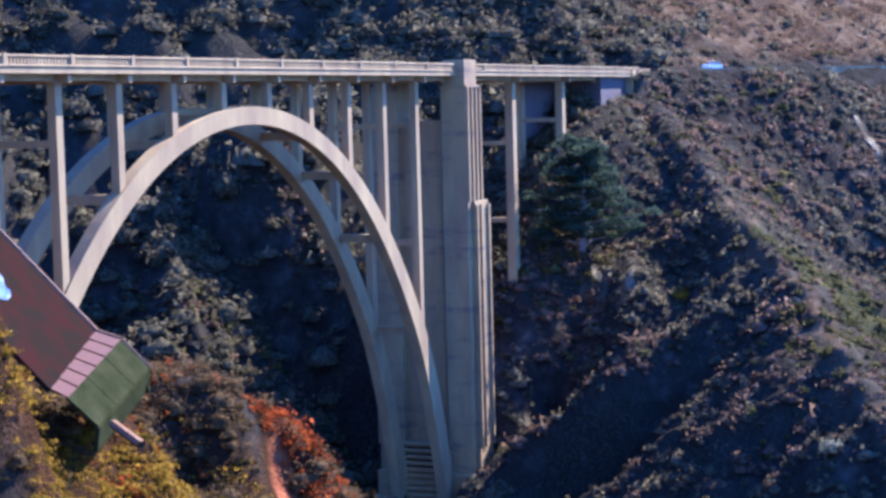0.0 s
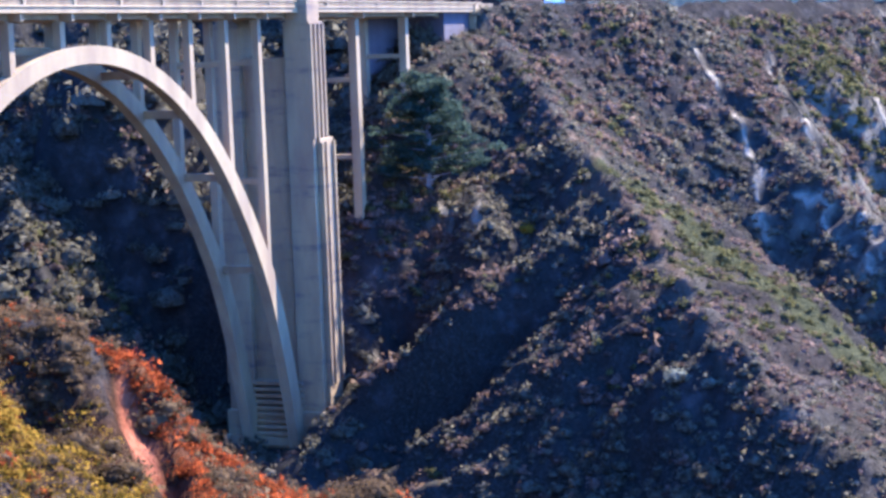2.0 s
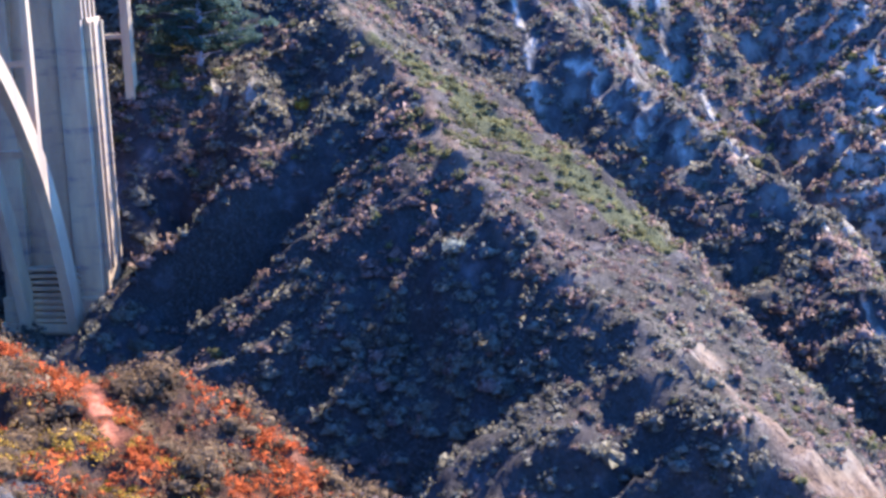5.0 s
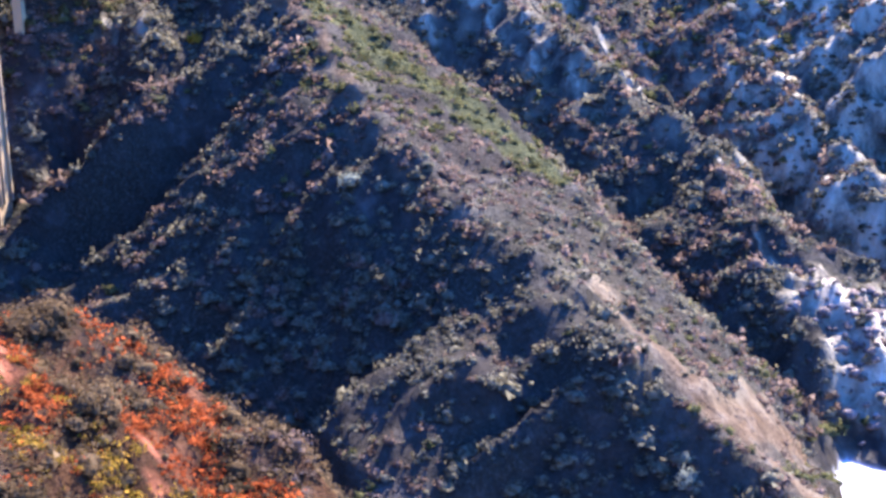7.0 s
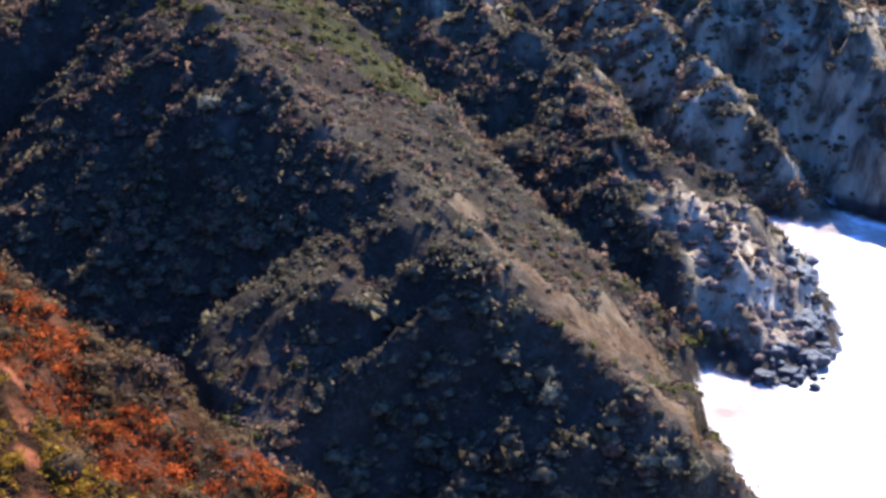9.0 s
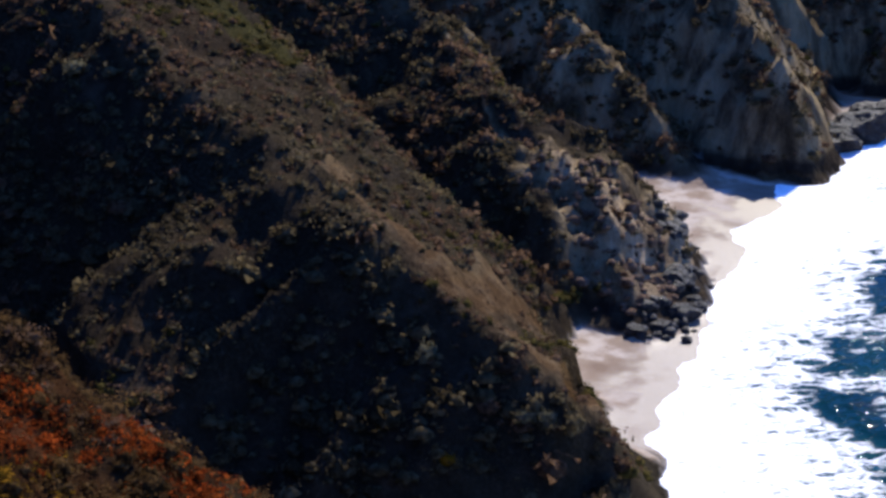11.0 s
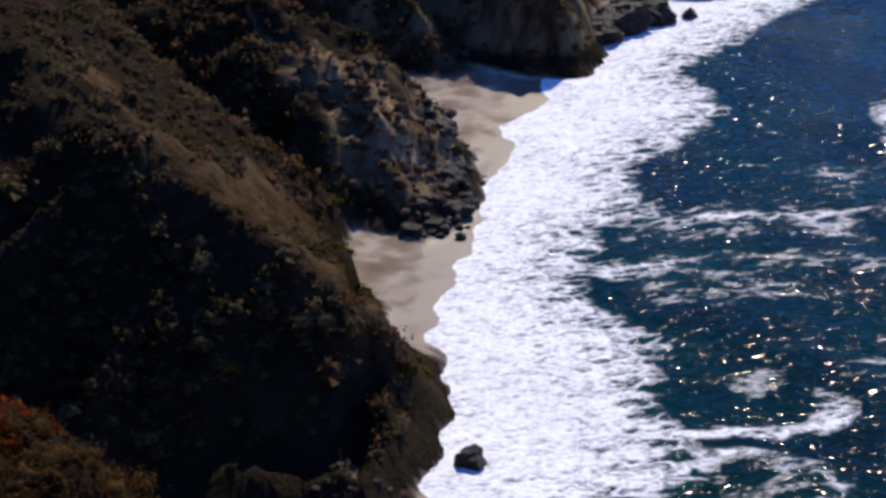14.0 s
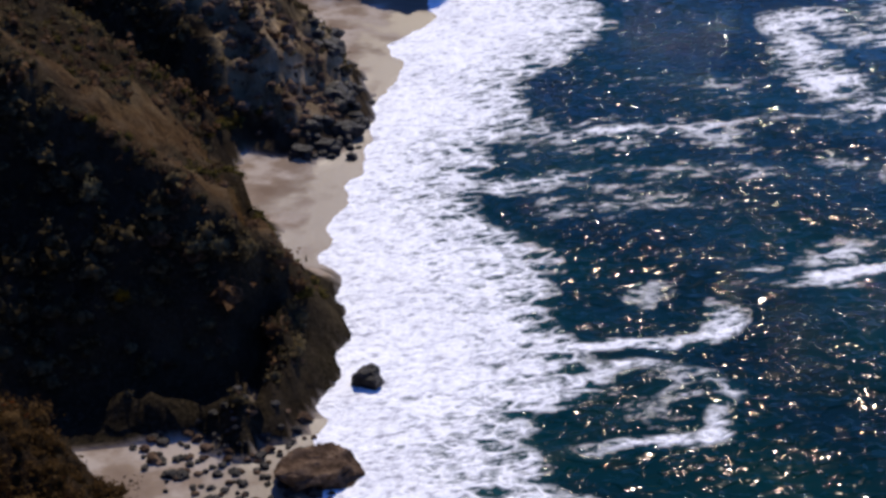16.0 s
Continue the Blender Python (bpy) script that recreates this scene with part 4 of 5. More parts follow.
def leafy(seed, leaves, size, flat=0.75, sides=6, rings=2, core=0.74):
    """A bush of radius 1: a rounded uneven heart (none if sides is 0) and loose leaf faces round it.
    Gives corners, triangles and how many of the triangles belong to the heart."""
    g = np.random.default_rng(seed)

    def swell(a, h):
        return 1 + 0.2 * np.sin(a * 3 + seed) + 0.14 * np.sin(a * 5 + h * 6 + seed * 2)
    co, tri = [], []
    if sides:
        for i in range(rings):
            h = -0.25 + 1.1 * i / rings
            r = math.sqrt(max(0.0, 1 - max(h, 0) ** 2)) * core
            for j in range(sides):
                a = 2 * math.pi * (j + 0.5 * i) / sides
                k = float(swell(a, h)) * g.uniform(0.85, 1.12)
                co.append((math.cos(a) * r * k, math.sin(a) * r * k, h * flat * k * (core + 0.07)))
        co.append((0, 0, (core - 0.06) * flat))
        for i in range(rings - 1):
            for j in range(sides):
                p, q = i * sides + j, i * sides + (j + 1) % sides
                tri += [(p, q, p + sides), (q, q + sides, p + sides)]
        last = (rings - 1) * sides
        tri += [(last + j, last + (j + 1) % sides, rings * sides) for j in range(sides)]
    solid = len(tri)
    a, h = g.uniform(0, 2 * np.pi, leaves), g.uniform(-0.1, 1, leaves)
    r = np.sqrt(np.clip(1 - h * h, 0, 1))
    p = np.stack([np.cos(a) * r, np.sin(a) * r, h * flat], -1) * (g.uniform(0.62, 1.1, leaves) * swell(a, h))[:, None]
    out = p / (np.linalg.norm(p, axis=1)[:, None] + 1e-6)
    t1, t2 = g.normal(size=(leaves, 3)), g.normal(size=(leaves, 3))
    t1 -= out * (t1 * out).sum(1)[:, None] * 0.6
    t2 -= out * (t2 * out).sum(1)[:, None] * 0.6
    t1 /= np.linalg.norm(t1, axis=1)[:, None]
    t2 /= np.linalg.norm(t2, axis=1)[:, None]
    s = (size * g.uniform(0.6, 1.4, leaves))[:, None]
    loose = np.stack([p - t1 * s * 0.5 - t2 * s * 0.3, p + t1 * s * 0.6 - t2 * s * 0.2, p + t2 * s * 0.75], 1).reshape(-1, 3)
    base = len(co)
    co = np.concatenate([np.array(co).reshape(-1, 3), loose])
    tri = np.concatenate([np.array(tri, dtype=np.int64).reshape(-1, 3), base + np.arange(leaves * 3).reshape(-1, 3)])
    return co, tri, solid


def thicket(name, at, radius, lift, shapes, mat, tint):
    """One mesh of many bushes."""
    co, fs, tn, sm, past = [], [], [], [], 0
    turn = rng.uniform(0, 2 * np.pi, len(at))
    pick = rng.integers(0, len(shapes), len(at))
    stretch = rng.uniform(0.75, 1.25, (len(at), 3))
    for v, (verts, tris, solid) in enumerate(shapes):
        w = np.nonzero(pick == v)[0]
        if not len(w):
            continue
        c, s = np.cos(turn[w])[:, None], np.sin(turn[w])[:, None]
        p = verts[None] * (radius[w, None] * stretch[w])[:, None, :]
        q = np.stack([p[..., 0] * c - p[..., 1] * s, p[..., 0] * s + p[..., 1] * c, p[..., 2]], -1) + at[w][:, None, :]
        q[..., 2] += (radius[w] * lift)[:, None]
        co.append(q.reshape(-1, 3))
        fs.append((tris[None] + (past + np.arange(len(w)) * len(verts))[:, None, None]).reshape(-1, 3))
        sm.append(np.tile(np.arange(len(tris)) < solid, len(w)))
        tn.append(np.repeat(tint[w], len(verts)))
        past += len(w) * len(verts)
    me = fast_mesh(name, np.concatenate(co), np.concatenate(fs))
    a = me.attributes.new("tint", "FLOAT", "POINT")
    a.data.foreach_set("value", np.concatenate(tn).astype(np.float32))
    me.polygons.foreach_set("use_smooth", np.concatenate(sm))
    me.materials.append(mat)
    return new(name, me)


def scatter(n, x0, x1, y0, y1, keep):
    x, y = rng.uniform(x0, x1, n), rng.uniform(y0, y1, n)
    z = height_at(x, y)
    e = 0.8
    slope = np.hypot(height_at(x + e, y) - height_at(x - e, y), height_at(x, y + e) - height_at(x, y - e)) / (2 * e)
    ok = keep(x, y, z, slope)
    return np.stack([x, y, z], -1)[ok]


def clear(x, y, z):
    """Away from the roadway and the bridge's feet."""
    d = along(ROAD_LINE, x, y)[0]
    span = (x > -112) & (x < 135)
    return np.where(span, True, d > np.where(x > 150, 8.5, 6.5)) & ~((np.abs(x - 56.5) < 7) & (y > -2.5) & (y < 14.5))


far_shapes = [leafy(s, 24, 0.34, 0.82, 6, 2, 0.7) for s in range(14)]
wild = lambda x, y, seed, wave: fbm(x, y, wave, 3, seed)
sites = scatter(60000, -45, 260, -200, 60, lambda x, y, z, s: (z > 3.2) & (s < 2.6) & clear(x, y, z) & ((x < 182) | (along(ROAD_LINE, x, y)[2] < 0) | (rng.uniform(0, 1, len(x)) < 0.16)) & (rng.uniform(-1.1, 0.9, len(x)) < wild(x, y, 12, 18.0) + 1.1 - 0.25 * s) & (~bare_strip(x, y) | (rng.uniform(0, 1, len(x)) < 0.14)))
kind = wild(sites[:, 0], sites[:, 1], 33, 30.0) + rng.normal(0, 0.35, len(sites))
size = rng.gamma(4.0, 0.2, len(sites)).clip(0.35, 1.8)
crest_d, _, crest_s, _ = along(SPUR_EDGE, sites[:, 0], sites[:, 1])
top = ((crest_s > 0) & (crest_d < 24) & (sites[:, 0] < 115)) | within(NOSE_BACK + NOSE_BROW[::-1], sites[:, 0], sites[:, 1])
size = np.where(top, np.minimum(size, 1.2) * 0.75, size)
green = along(TURF_BAND, sites[:, 0], sites[:, 1])[0] < 4.2
far_side = (sites[:, 0] > 95) & (sites[:, 1] < -42)
kind = np.where(top, kind + 0.3, kind)
# More pale dry brush on the far slopes, standing in for haze.
kind = np.where(far_side, kind + 0.2, kind)
kind = np.where(green & (rng.uniform(0, 1, len(kind)) < 0.8), 1.0, kind)
for nm, lo, hi, mat, label in (("sage_scrub", -9, -0.02, SAGE, "grey-green sage scrub covering the cliffs"),
                               ("dry_scrub", -0.02, 0.62, DRY, "dry brown brush covering the cliffs"), ("green_scrub", 0.62, 9, OLIVE, "low olive green scrub on the cliffs")):
    w = (kind > lo) & (kind <= hi)
    tagged(thicket(nm, sites[w], size[w], -0.05, far_shapes, mat, rng.beta(1.1, 1.25, w.sum())), label, "scrub", kind="stuff")

# tall dry grass on the bank above the road
bank = scatter(5200, 182, 300, -60, 40, lambda x, y, z, s: (along(ROAD_LINE, x, y)[2] > 0) & (along(ROAD_LINE, x, y)[0] > 9) & (rng.uniform(-0.6, 0.6, len(x)) < wild(x, y, 241, 12.0) + 0.05))
tagged(thicket("dry_grass", bank, rng.gamma(5.0, 0.17, len(bank)).clip(0.3, 1.6), 0.0, [leafy(s + 130, 20, 0.4, 1.25, 0) for s in range(6)], STRAW, rng.beta(1.2, 1.2, len(bank))),
       "tall tan dry grass on the bank above the road", "grass", kind="stuff")

# taller brush on the canyon wall behind the bridge
sites = scatter(6400, 10, 240, 2, 150, lambda x, y, z, s: (z > 6) & clear(x, y, z) & ((x < 174) | (along(ROAD_LINE, x, y)[2] < 0) | (rng.uniform(0, 1, len(x)) < 0.15)) & (rng.uniform(-1, 0.8, len(x)) < wild(x, y, 14, 24.0) + 0.3))
tagged(thicket("canyon_brush", sites, rng.gamma(7.0, 0.28, len(sites)).clip(0.8, 3.6), 0.1, [leafy(s + 20, 52, 0.3, 0.85) for s in range(8)], SAGE, rng.beta(1.2, 2.8, len(sites))),
       "dense grey-green brush on the canyon wall", "scrub", kind="stuff")

# the bluff in front: dry brush, ice plant and low yellow-green succulents
near_shapes = [leafy(s + 40, 170, 0.12, 0.78, 7, 3, 0.62) for s in range(8)]
mats = [leafy(s + 60, 110, 0.15, 0.4, 7, 2, 0.5) for s in range(6)]
front = lambda x, y, z, s: (along(BLUFF_BROW, x, y)[2] < 0) | (along(BLUFF_BROW, x, y)[0] < 5)
ahead = lambda x, y: (x > -150) & (y > -112)
sites = scatter(7000, -120, -72, -102, -24, lambda x, y, z, s: front(x, y, z, s) & ahead(x, y) & np.all([along(g, x, y)[0] > w for g, w in BARE_GULLIES], axis=0))
LIME_SPOTS = [[(-111.0, -50.5, 0), (-104.0, -50.0, 0), (-97.0, -47.5, 0), (-94.0, -48.3, 0)], [(-99.0, -57.5, 0), (-96.0, -53.5, 0)], [(-97.0, -72.5, 0), (-94.5, -73.0, 0)], [(-93.5, -64.0, 0), (-95.0, -64.5, 0)]]
TAN_RIDGE = [(-85.6, -74.7, 0), (-85.5, -75.9, 0), (-85.8, -77.3, 0), (-86.2, -78.5, 0), (-86.8, -79.8, 0)]
flat = (sites[:, 0], sites[:, 1])
orange = orange_band(*flat) + rng.normal(0, 0.25, len(sites))
lime = 1.5 - np.min([along(g, *flat)[0] for g in LIME_SPOTS], axis=0) / 3.6 + rng.normal(0, 0.35, len(sites))
tan = along(TAN_RIDGE, *flat)[0] < 1.3
patch = wild(*flat, 51, 8.0) + rng.normal(0, 0.25, len(sites))
keep = rng.uniform(0, 1, len(sites))
mat_like = (orange > 0.75) | (lime > 0.8)
for nm, w, mat, shapes, sz, label in (
        ("bluff_brush", ~mat_like & (patch < 0.3) & (keep < np.where(np.hypot(flat[0] + 90, flat[1] + 46.5) < 5.5, 0.95, np.where((flat[1] > -67) & (flat[0] < -84), 0.38, 0.5))) & ~tan, BRUSH, near_shapes, 0.7, "dry grey-brown brush on the near bluff"),
        ("bluff_sage", ~mat_like & (patch > 0.2) & (keep < 0.52) & ~tan, BRUSH, near_shapes, 0.75, "grey-brown sage bushes on the near bluff"),
        ("ice_plant", (orange > 0.62) & (keep < 0.55), RUSTY, mats, 0.55, "rust-orange ice plant mats on the near bluff"),
        ("straw_grass", tan, DRY, mats, 0.7, "tan dry grass along the bluff's ridge"),
        ("succulents", (lime > 0.7) & (orange < 0.9) & (keep < 0.5), LIME, mats, 0.6, "yellow-green succulent mats on the near bluff")):
    r = sz * rng.gamma(5.0, 0.2, w.sum()).clip(0.35, 2.0)
    tagged(thicket(nm, sites[w], r, 0.0, shapes, mat, rng.beta(1.5, 1.8, w.sum())), label, "scrub", kind="stuff")

# small tufts between the bushes
tufts = [leafy(s + 90, 26, 0.32, 0.6, 0) for s in range(6)]
sites = scatter(22000, -118, -72, -98, -30, lambda x, y, z, s: front(x, y, z, s) & np.all([along(g, x, y)[0] > w for g, w in BARE_GULLIES], axis=0))
flat = (sites[:, 0], sites[:, 1])
orange = orange_band(*flat) + rng.normal(0, 0.25, len(sites)) + 0.5 * wild(*flat, 171, 5.0)
lime = 1.5 - np.min([along(g, *flat)[0] for g in LIME_SPOTS[:3]], axis=0) / 5.0 + rng.normal(0, 0.35, len(sites))
keep = rng.uniform(0, 1, len(sites))
for nm, w, mat, label in (("ice_plant_tufts", (orange > 0.45) & (keep < 0.65), RUSTY, "small rust-red ice plant tufts on the near bluff"),
                          ("succulent_tufts", (lime > 0.7) & (orange <= 0.45) & (keep < 0.9), LIME, "small yellow-green tufts on the near bluff"),
                          ("dry_tufts", (lime <= 0.7) & (orange <= 0.45) & (keep < 0.42), BRUSH, "small dry grey-brown tufts on the near bluff")):
    tagged(thicket(nm, sites[w], rng.gamma(5.0, 0.085, w.sum()).clip(0.15, 0.8), 0.0, tufts, mat, rng.beta(1.0, 1.2, w.sum())), label, "scrub", kind="stuff")


def lone_bush(x, y, r, mat, label):
    z = float(height_at(np.array([x]), np.array([y]))[0])
    b = thicket("bush", np.array([[0.0, 0.0, 0.0]]), np.array([r]), 0.2, [leafy(int(abs(x) * 7) + 3, 300, 0.16, 0.95, 14, 7)], mat, np.array([0.95]))
    b.location = (x, y, z)
    return tagged(b, label, "bush", "lone bushes on the spur")


lone_bush(31.0, -56.8, 1.5, PALE_SAGE, "round pale grey-green bush alone on the slope")
lone_bush(84.3, -24.5, 1.4, LIME, "small bright green bush in the shaded ravine")
lone_bush(-14.3, -95.6, 1.25, PALE_SAGE, "round pale bush on the shaded cliff")
lone_bush(-12.3, -95.5, 0.7, PALE_SAGE, "small round bush above the pale one")
lone_bush(-11.7, -79.2, 0.9, SAGE, "grey bush on the shaded face below the nose")
lone_bush(-19.7, -104.3, 1.1, PALE_SAGE, "round grey-green bush at the cliff edge")
lone_bush(-20.0, -106.2, 1.0, PALE_SAGE, "round grey-green bush at the cliff edge")
lone_bush(-19.6, -108.7, 1.35, SAGE, "broad brownish bush at the cliff edge")
lone_bush(-22.3, -97.1, 0.8, LIME, "small yellow-green bush low on the shaded cliff")


def limb(bm, a, b, ra, rb, n=7):
    a, b = Vector(a), Vector(b)
    q = (b - a).to_track_quat("Z", "Y")
    rings = []
    for p, r in ((a, ra), (b, rb)):
        rings.append([bm.verts.new(p + q @ Vector((math.cos(2 * math.pi * i / n) * r, math.sin(2 * math.pi * i / n) * r, 0))) for i in range(n)])
    for i in range(n):
        bm.faces.new((rings[0][i], rings[0][(i + 1) % n], rings[1][(i + 1) % n], rings[1][i]))


def cypress(x, y, height, spread, label):
    """A windblown cypress: trunk, limbs and flat sprays of foliage."""
    z = float(height_at(np.array([x]), np.array([y]))[0])
    tree = empty("cypress_tree", (x, y, z - 0.5), label, "tree")
    bm = bmesh.new()
    limb(bm, (0, 0, 0), (0.4, -0.3, height * 0.45), 0.55, 0.38)
    limb(bm, (0.4, -0.3, height * 0.45), (0.2, -0.6, height * 0.92), 0.38, 0.08)
    part("trunk", bm, BARK, tree, "grey-brown tapered trunk")
    bm = bmesh.new()
    at, rad = [], []
    for i in range(44):
        f = 0.1 + 0.9 * (i + 0.5) / 44
        a = i * 2.4
        reach = spread * min(1.0, 1.25 - 0.95 * f) * random.uniform(0.55, 1.05)
        s = Vector((0.3, -0.4, height * f * 0.86))
        e = s + Vector((math.cos(a) * reach, math.sin(a) * reach, height * 0.07))
        limb(bm, s, e, 0.13, 0.03, 5)
        for j in range(10):
            q = s.lerp(e, random.uniform(0.35, 1.05))
            at.append((q.x + random.uniform(-1, 1), q.y + random.uniform(-1, 1), q.z + random.uniform(-0.4, 0.7)))
            rad.append(random.uniform(0.7, 1.5))
    part("branch_work", bm, BARK, tree)
    crown = thicket("crown", np.array(at), np.array(rad), 0.0, [leafy(s + 80, 85, 0.3, 0.5, 0) for s in range(4)], CYPRESS, rng.beta(1.5, 2, len(at)))
    crown.parent = tree
    tagged(crown, "dark green flat sprays of needles")


cypress(89.0, -7.6, 19.0, 10.5, "dark green wind-shaped cypress beside the bridge")
cypress(66.0, -16.0, 5.0, 3.5, "small dark cypress on the shaded slope")


# ---- the cottage on the bluff ----
def make_boards(name, a, b2, gap):
    m, t, b = material(name, 0.85, 0, 0.1)
    n = noise_at(t, 1.6, 6, 0.7)
    c = mix(t, grey(t, n, 0.3, 0.7), a, b2)
    g = t.nodes.new("ShaderNodeNewGeometry")
    c = mix(t, grey(t, g.outputs["Random Per Island"], 0, 1, 0, gap), c, (0.1, 0.06, 0.045))
    t.links.new(c, b.inputs["Base Color"])
    bump(t, b, n, 0.5, 0.05)
    return m


RED_ROOF = make_plain("dark_red_roofing", (0.0085, 0.0074, 0.0042), (0.0185, 0.0058, 0.004), 0.7)
PLANK = make_boards("brown_roof_planks", (0.052, 0.0162, 0.0039), (0.078, 0.027, 0.006825), 0.5)
MOSS = make_plain("mossy_green_panel", (0.0095, 0.0105, 0.0032), (0.026, 0.0235, 0.0085), 0.7)
TRIM = make_plain("pale_wood_trim", (0.09, 0.048, 0.024), (0.15, 0.085, 0.045), 3.0)
TARP = make_plain("blue_tarpaulin", (0.0432, 0.0825, 0.165), (0.144, 0.1716, 0.234), 1.2, 0.5)


def slab(corners, thick):
    """A plate through four corners, thickened downwards along its normal."""
    bm = bmesh.new()
    c = [Vector(p) for p in corners]
    n = (c[1] - c[0]).cross(c[3] - c[0]).normalized()
    if n.z < 0:
        n = -n
    top = [bm.verts.new(p) for p in c]
    low = [bm.verts.new(p - n * thick) for p in c]
    bm.faces.new(top)
    bm.faces.new(low[::-1])
    for i in range(4):
        bm.faces.new((top[i], top[(i + 1) % 4], low[(i + 1) % 4], low[i]))
    return bm


def beam(a, b, r):
    bm = bmesh.new()
    limb(bm, a, b, r, r, 6)
    return bm


cottage = empty("cottage", (-99.0, -44.0, 61.0), "weathered hillside cottage with a dark red roof and mossy lean-to", "house")
cottage_at = Vector((-99.0, -44.0, 61.0))
far_hip, near_hip = Vector((-94.35, -43.46, 64.89)), Vector((-104.3, -47.52, 63.44))
far_edge, near_edge = Vector((-94.88, -45.36, 64.57)), Vector((-104.68, -48.72, 63.14))
far_foot, near_foot = Vector((-94.13, -46.53, 63.01)), Vector((-103.5, -49.56, 61.65))
ridge = Vector((-95.05, -38.14, 70.15))
near_ridge = ridge + (near_hip - far_hip)
home = lambda *ps: [p - cottage_at for p in ps]
part("main_roof", slab(home(ridge, far_hip, near_hip, near_ridge), 0.25), RED_ROOF, cottage, "steep dark red roof")
for i in range(12):
    a, b = i / 12 + 0.004, (i + 1) / 12 - 0.004
    bump_up = Vector((0, 0, 0.05 * (i % 2)))
    part("plank", slab(home(far_hip.lerp(near_hip, a) + bump_up, far_edge.lerp(near_edge, a) + bump_up, far_edge.lerp(near_edge, b) + bump_up, far_hip.lerp(near_hip, b) + bump_up), 0.08), PLANK, cottage, "brown wooden roof plank")
for i in range(3):
    a, b = i / 3 + 0.003, (i + 1) / 3 - 0.003
    part("green_panel", slab(home(far_edge.lerp(near_edge, a), far_foot.lerp(near_foot, a), far_foot.lerp(near_foot, b), far_edge.lerp(near_edge, b)), 0.12), MOSS, cottage, "faded green mossy panel")
part("verge_trim", beam(*home(ridge, far_hip), 0.14), TRIM, cottage, "pale sunlit wooden verge board")
part("verge_trim", beam(*home(far_hip, far_edge), 0.1), TRIM, cottage)
part("verge_trim", beam(*home(far_edge, far_foot), 0.1), TRIM, cottage)
down = Vector((0, 0, -5))
side = Vector((-0.5, 1.6, 0))
part("end_wall", slab(home(far_hip + side * 0.1, far_foot + side * 0.1, far_foot + down * 0.25, far_hip + down), 0.2), MOSS, cottage, "weathered end wall")
part("lower_wall", slab(home(far_foot + Vector((0.2, 0.3, -0.1)), near_foot + Vector((0.2, 0.3, -0.1)), near_foot + down * 0.25 + Vector((0.2, 0.5, 0)), far_foot + down * 0.25 + Vector((0.2, 0.5, 0))), 0.2), MOSS, cottage)
back = Vector((1.5, 5.0, -5.5))
part("back_roof", slab(home(ridge, ridge + back, near_ridge + back, near_ridge), 0.25), RED_ROOF, cottage)
bm = bmesh.new()
n = 9
up = (far_hip - ridge).cross(near_ridge - ridge).normalized()
up = up if up.z > 0 else -up
grid = []
for i in range(n):
    row = []
    for j in range(n):
        u, v = i / (n - 1), j / (n - 1)
        p = ridge.lerp(far_hip, 0.1 + 0.26 * u + 0.04 * math.sin(v * 9)) + (near_hip - far_hip) * (0.5 + 0.4 * v + 0.03 * math.sin(u * 8))
        row.append(bm.verts.new(p + up * (0.1 + 0.06 * math.sin(u * 14 + v * 9) + 0.04 * math.sin(v * 23))))
    grid.append(row)
for i in range(n - 1):
    for j in range(n - 1):
        bm.faces.new((grid[i][j], grid[i + 1][j], grid[i + 1][j + 1], grid[i][j + 1]))
bmesh.ops.solidify(bm, geom=bm.faces[:], thickness=0.03)
tarp = part("tarpaulin", bm, TARP, None)
tagged(tarp, "crumpled blue tarpaulin spread over the cottage roof", "tarpaulin")
LOG = make_plain("sunlit_timber", (0.12, 0.055, 0.022), (0.19, 0.105, 0.05), 2.0)
log = part("timber_beam", beam((-104.38, -50.93, 62.0), (-105.4, -53.1, 61.3), 0.22), LOG, None)
tagged(log, "pale timber beam lying on the slope below the cottage", "beam")


# ---- rocks in the surf ----
def make_rock():
    m, t, b = material("wet_dark_rock", 0.6, 0, 0.15)
    n = noise_at(t, 0.9, 7, 0.7)
    t.links.new(steps(t, n, [(0.3, (0.013, 0.011, 0.009)), (0.55, (0.038, 0.031, 0.024)), (0.75, (0.11, 0.086, 0.065))]), b.inputs["Base Color"])
    bump(t, b, n, 1.0, 0.6)
    return m


def make_brown_rock():
    m, t, b = material("brown_ledge_rock", 0.85, 0, 0.0)
    n = noise_at(t, 0.8, 7, 0.7)
    t.links.new(steps(t, n, [(0.3, (0.03, 0.019, 0.011)), (0.52, (0.11, 0.071, 0.044)), (0.72, (0.26, 0.18, 0.115))]), b.inputs["Base Color"])
    bump(t, b, n, 1.0, 0.5)
    return m


ROCK, BROWN_ROCK = make_rock(), make_brown_rock()


